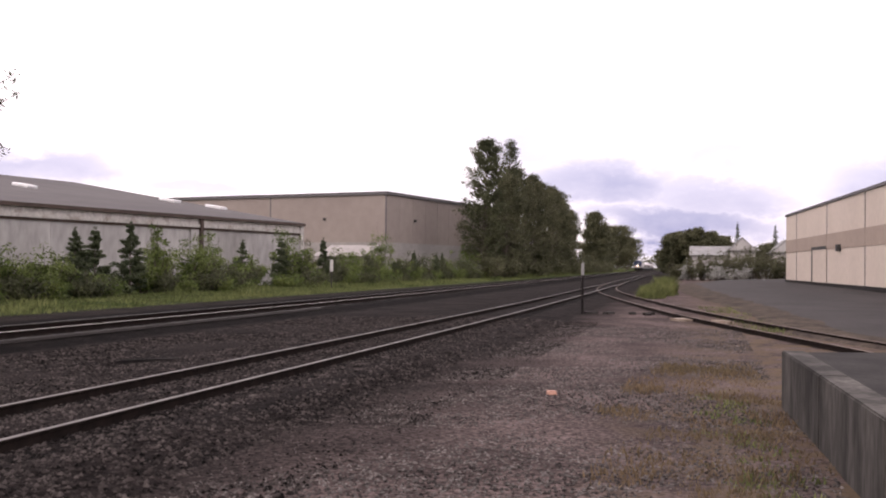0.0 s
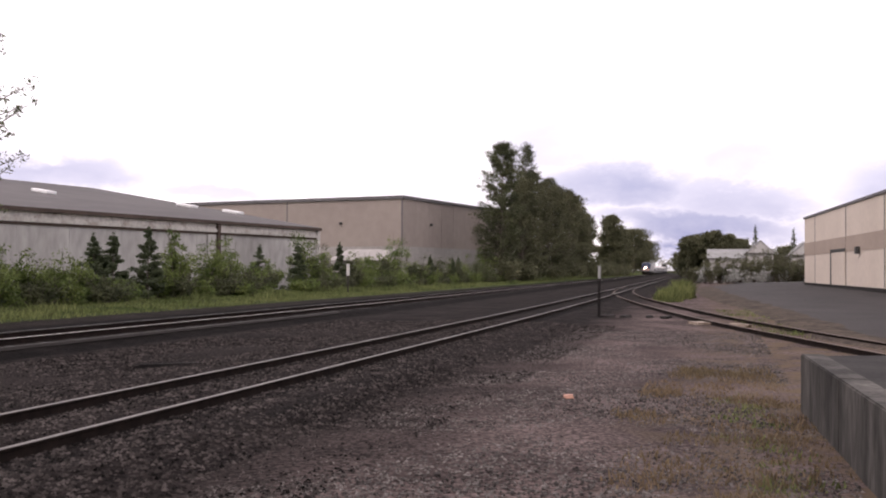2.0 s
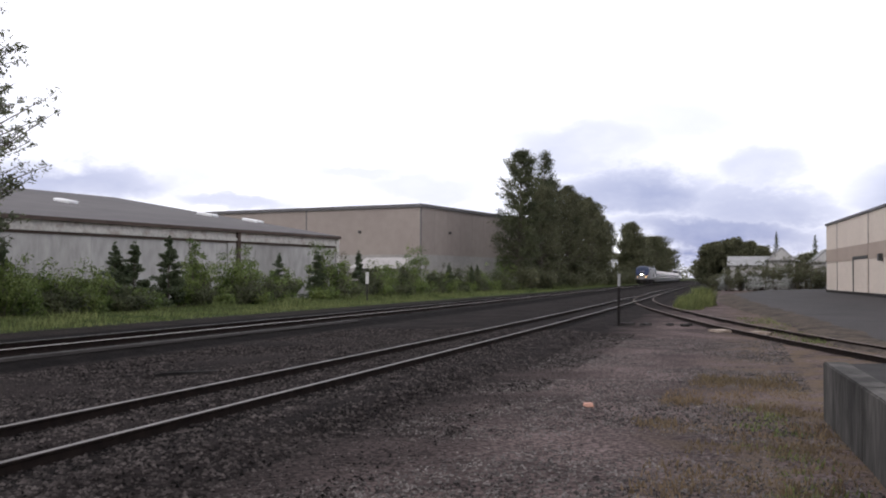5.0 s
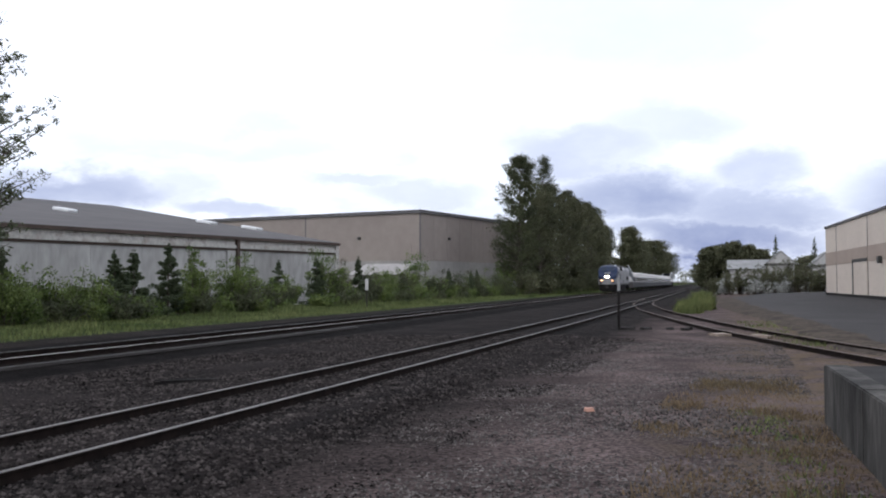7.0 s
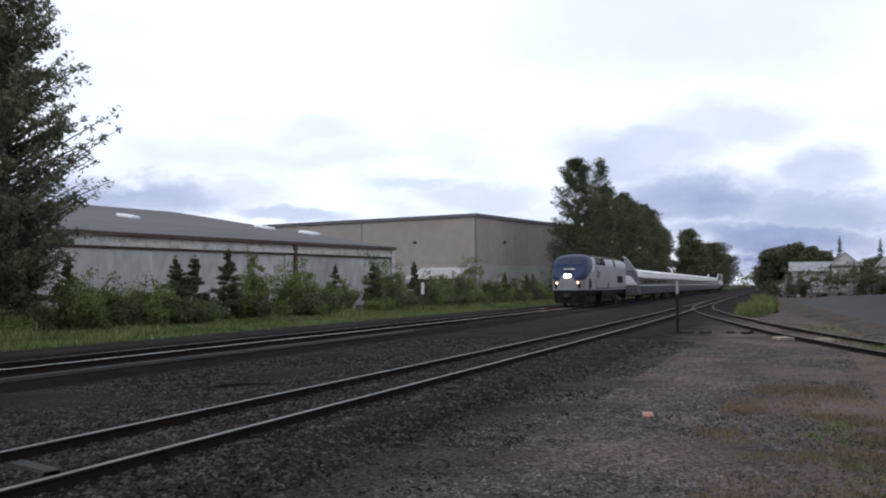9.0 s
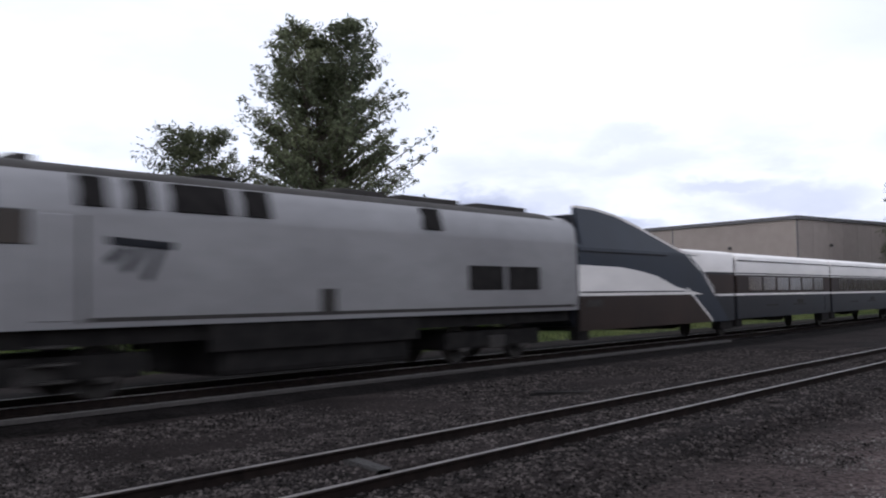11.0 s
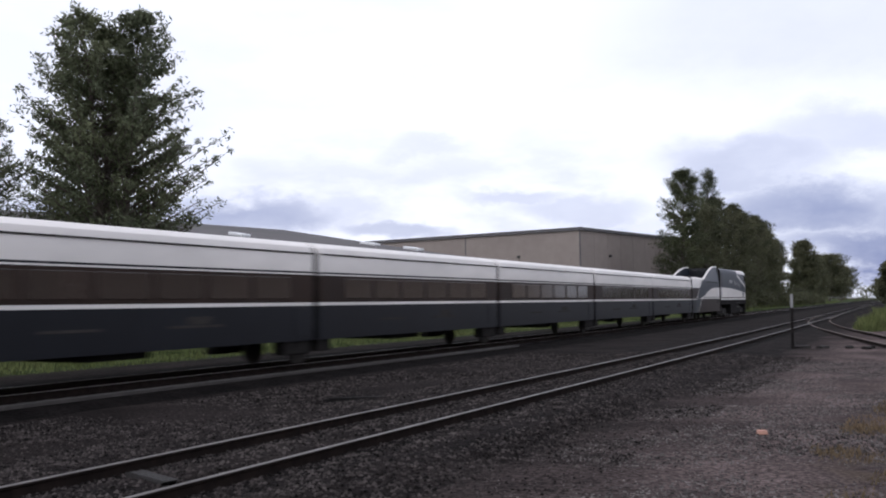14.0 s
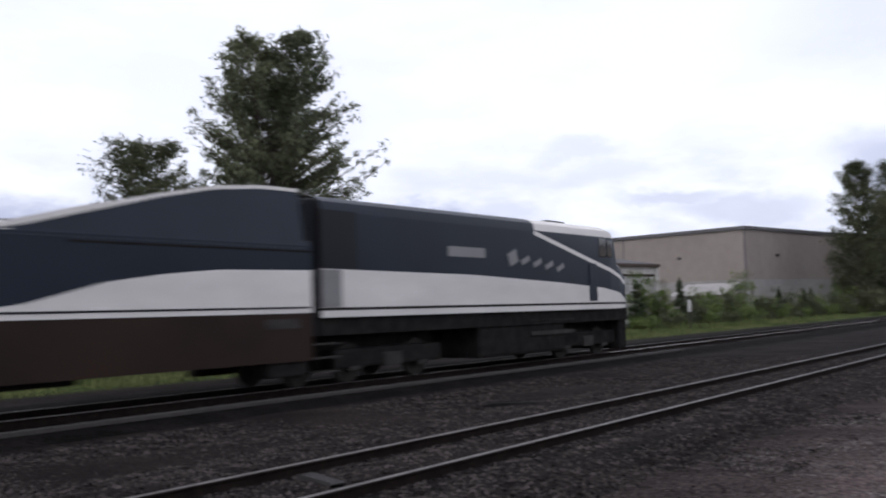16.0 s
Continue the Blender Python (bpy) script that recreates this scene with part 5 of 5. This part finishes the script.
def build_cab_car():
    g = empty("cab_unit", pose(TRACK_MAIN, 400, RAIL_Z), "slate blue and white cab unit at the train's tail", "locomotive", "train")
    top = [(-8.2, 4.55), (6.3, 4.62), (6.75, 4.55), (6.95, 4.3), (7.2, 3.35), (7.6, 3.2), (8.35, 2.95), (8.5, 2.7)]
    wid = [(-8.2, 1.5), (6.6, 1.5), (7.5, 1.42), (8.5, 1.12)]
    white = [(-8.2, 2.76), (-2.0, 2.7), (3.0, 2.52), (6.0, 2.36), (7.4, 2.2), (8.5, 1.95)]
    stripe = [(1.4, 4.08), (5.2, 3.28), (6.6, 3.0), (8.2, 2.6)]

    def levels(y):
        zs = min(4.15, lin(y, top) - 0.15)
        st = min(lin(y, stripe), zs - 0.05)
        return [1.62, 1.78, 1.85, min(lin(y, white), zs - 0.2), st - (0.07 if y > 1.4 else 0.001), st + 0.07 if y > 1.4 else st, max(zs, st + 0.075)]

    def paint(y, z, kind):
        if kind == "roof":
            return "coach_white" if y > 1.4 else "green_blue"
        if kind in ("floor", "front"):
            return "black"
        if kind == "back":
            return "green_blue"
        if z < 1.78 or 1.85 < z < lin(y, white):
            return "coach_white"
        if z < 1.85:
            return "black"
        st = min(lin(y, stripe), min(4.15, lin(y, top) - 0.15) - 0.05)
        if y > 1.4 and abs(z - st) < 0.07:
            return "coach_white"
        return "green_blue"

    shell("body", span(-8.2, 6.2, 0.3) + span(6.3, 8.5, 0.1), levels, lambda y: (lin(y, wid), lin(y, top), 0.6), paint, g, 10)
    box("end_wall", -1.35, 1.35, -8.5, -8.15, 1.2, 4.4, M["coach_dark"], g, 0.05)
    box("handrail", -1.36, 1.36, -8.56, -8.5, 3.3, 3.42, M["steel"], g)
    box("underframe", -1.4, 1.4, -8.2, 8.0, 1.2, 1.64, M["black"], g)
    box("fuel_tank", -1.35, 1.35, -1.6, 3.4, 0.3, 1.25, M["black"], g, 0.1)
    for a, b in ((-7.6, -3.1), (3.6, 7.6)):
        box("bogie_guard", -0.7, 0.7, a, b, 0.35, 1.25, M["black"], g, 0.05)
    for s in (-1, 1):
        box("cab_window", s * 1.495 - 0.03, s * 1.495 + 0.03, 5.75, 6.25, 3.45, 4.1, M["glass"], g, 0.02)
        box("cab_window", s * 1.49 - 0.03, s * 1.49 + 0.03, 6.35, 6.75, 3.45, 4.05, M["glass"], g, 0.02)
        box("cab_door", s * 1.50 - 0.03, s * 1.50 + 0.03, 4.95, 5.5, 1.9, 3.2, M["green_blue"], g, 0.02)
        tilted_box("windscreen", (s * 0.6, 7.1, 3.83), (0.9, 0.06, 0.75), 16, M["glass"], g, "dark cab windscreen", 0.02)
        box("name_panel", s * 1.505 - 0.006, s * 1.505 + 0.006, -3.2, -1.4, 3.2, 3.48, M["silver"], g)
        for k in range(5):
            tilted_box("painted_mark", (s * 1.508, 0.1 + 0.72 * k, 3.25 - 0.06 * k), (0.01, 0.5, 0.16 if k else 0.4), 20, M["silver"], g)
        for k in range(3):
            box("end_step", s * 1.3 - 0.15, s * 1.3 + 0.15, -8.4, -7.5, 0.35 + 0.32 * k, 0.39 + 0.32 * k, M["steel"], g)
        box("tank_rail", s * 1.37 - 0.03, s * 1.37 + 0.03, 1.2, 4.0, 1.28, 1.36, M["steel"], g)
        box("tank_rail", s * 1.37 - 0.03, s * 1.37 + 0.03, 1.2, 4.0, 0.86, 0.98, M["steel"], g)
    for s in (-1, 1):
        box("end_panel", s * 1.502 - 0.008, s * 1.502 + 0.008, -8.2, -6.95, 2.78, 4.15, M["coach_dark"], g, 0.0, "dark blue corner panel")
        # shadowed white of the lower corner, put in as a grey sheet
        box("corner_painted_shade", s * 1.502 - 0.006, s * 1.502 + 0.006, -8.2, -7.5, 1.86, 2.74, M["silver"], g)
    box("pilot", -1.3, 1.3, 7.5, 8.1, 0.15, 1.5, M["black"], g, 0.08)
    box("roof_vent", -0.5, 0.5, 4.0, 5.2, 4.55, 4.72, M["black"], g, 0.05)
    for y in (-5.3, 5.3):
        truck(g, y, 2.7, 0.5, 4.3)
    return g


loco = build_locomotive()
front_fin = build_fin_car(True)
coach = build_coach()
COACHES = [coach] + [copy_thing(coach, pose(TRACK_MAIN, 400, RAIL_Z)) for _ in range(10)]
rear_fin = build_fin_car(False)
cab_unit = build_cab_car()

NOSE_Y, NOSE_T, SPEED = 32.1, 10.2, 35.02


def heading(y):
    return math.degrees(math.atan((bend(y + 3) - bend(y - 3)) / 6))


def vehicle_rows(offset):
    """The middle of a vehicle that lies offset metres behind the nose."""
    rows = []
    for k in range(0, 33):
        t = k * 0.5
        y = NOSE_Y + (NOSE_T - t) * SPEED + offset
        rows.append((t, pose(TRACK_MAIN - bend(y), y, RAIL_Z, 0, 0, heading(y))))
    return rows


def motions():
    walk(loco, vehicle_rows(10.4))
    at = 20.8
    walk(front_fin, vehicle_rows(at + 6.25))
    at += 12.5
    for c in COACHES:
        walk(c, vehicle_rows(at + 6.4))
        at += 12.8
    walk(rear_fin, vehicle_rows(at + 6.25))
    at += 12.5
    walk(cab_unit, vehicle_rows(at + 8.3))


# ---- sleepers, last ----
rt = random.Random(8)
TIE_MESH = tie_mesh()
lay_ties(near_track, TRACK_NEAR, 0.0, 75.0, 0.55, TIE_MESH, rt)
lay_ties(main_track, TRACK_MAIN, 4.0, 100.0, 0.55, TIE_MESH, rt)

motions()
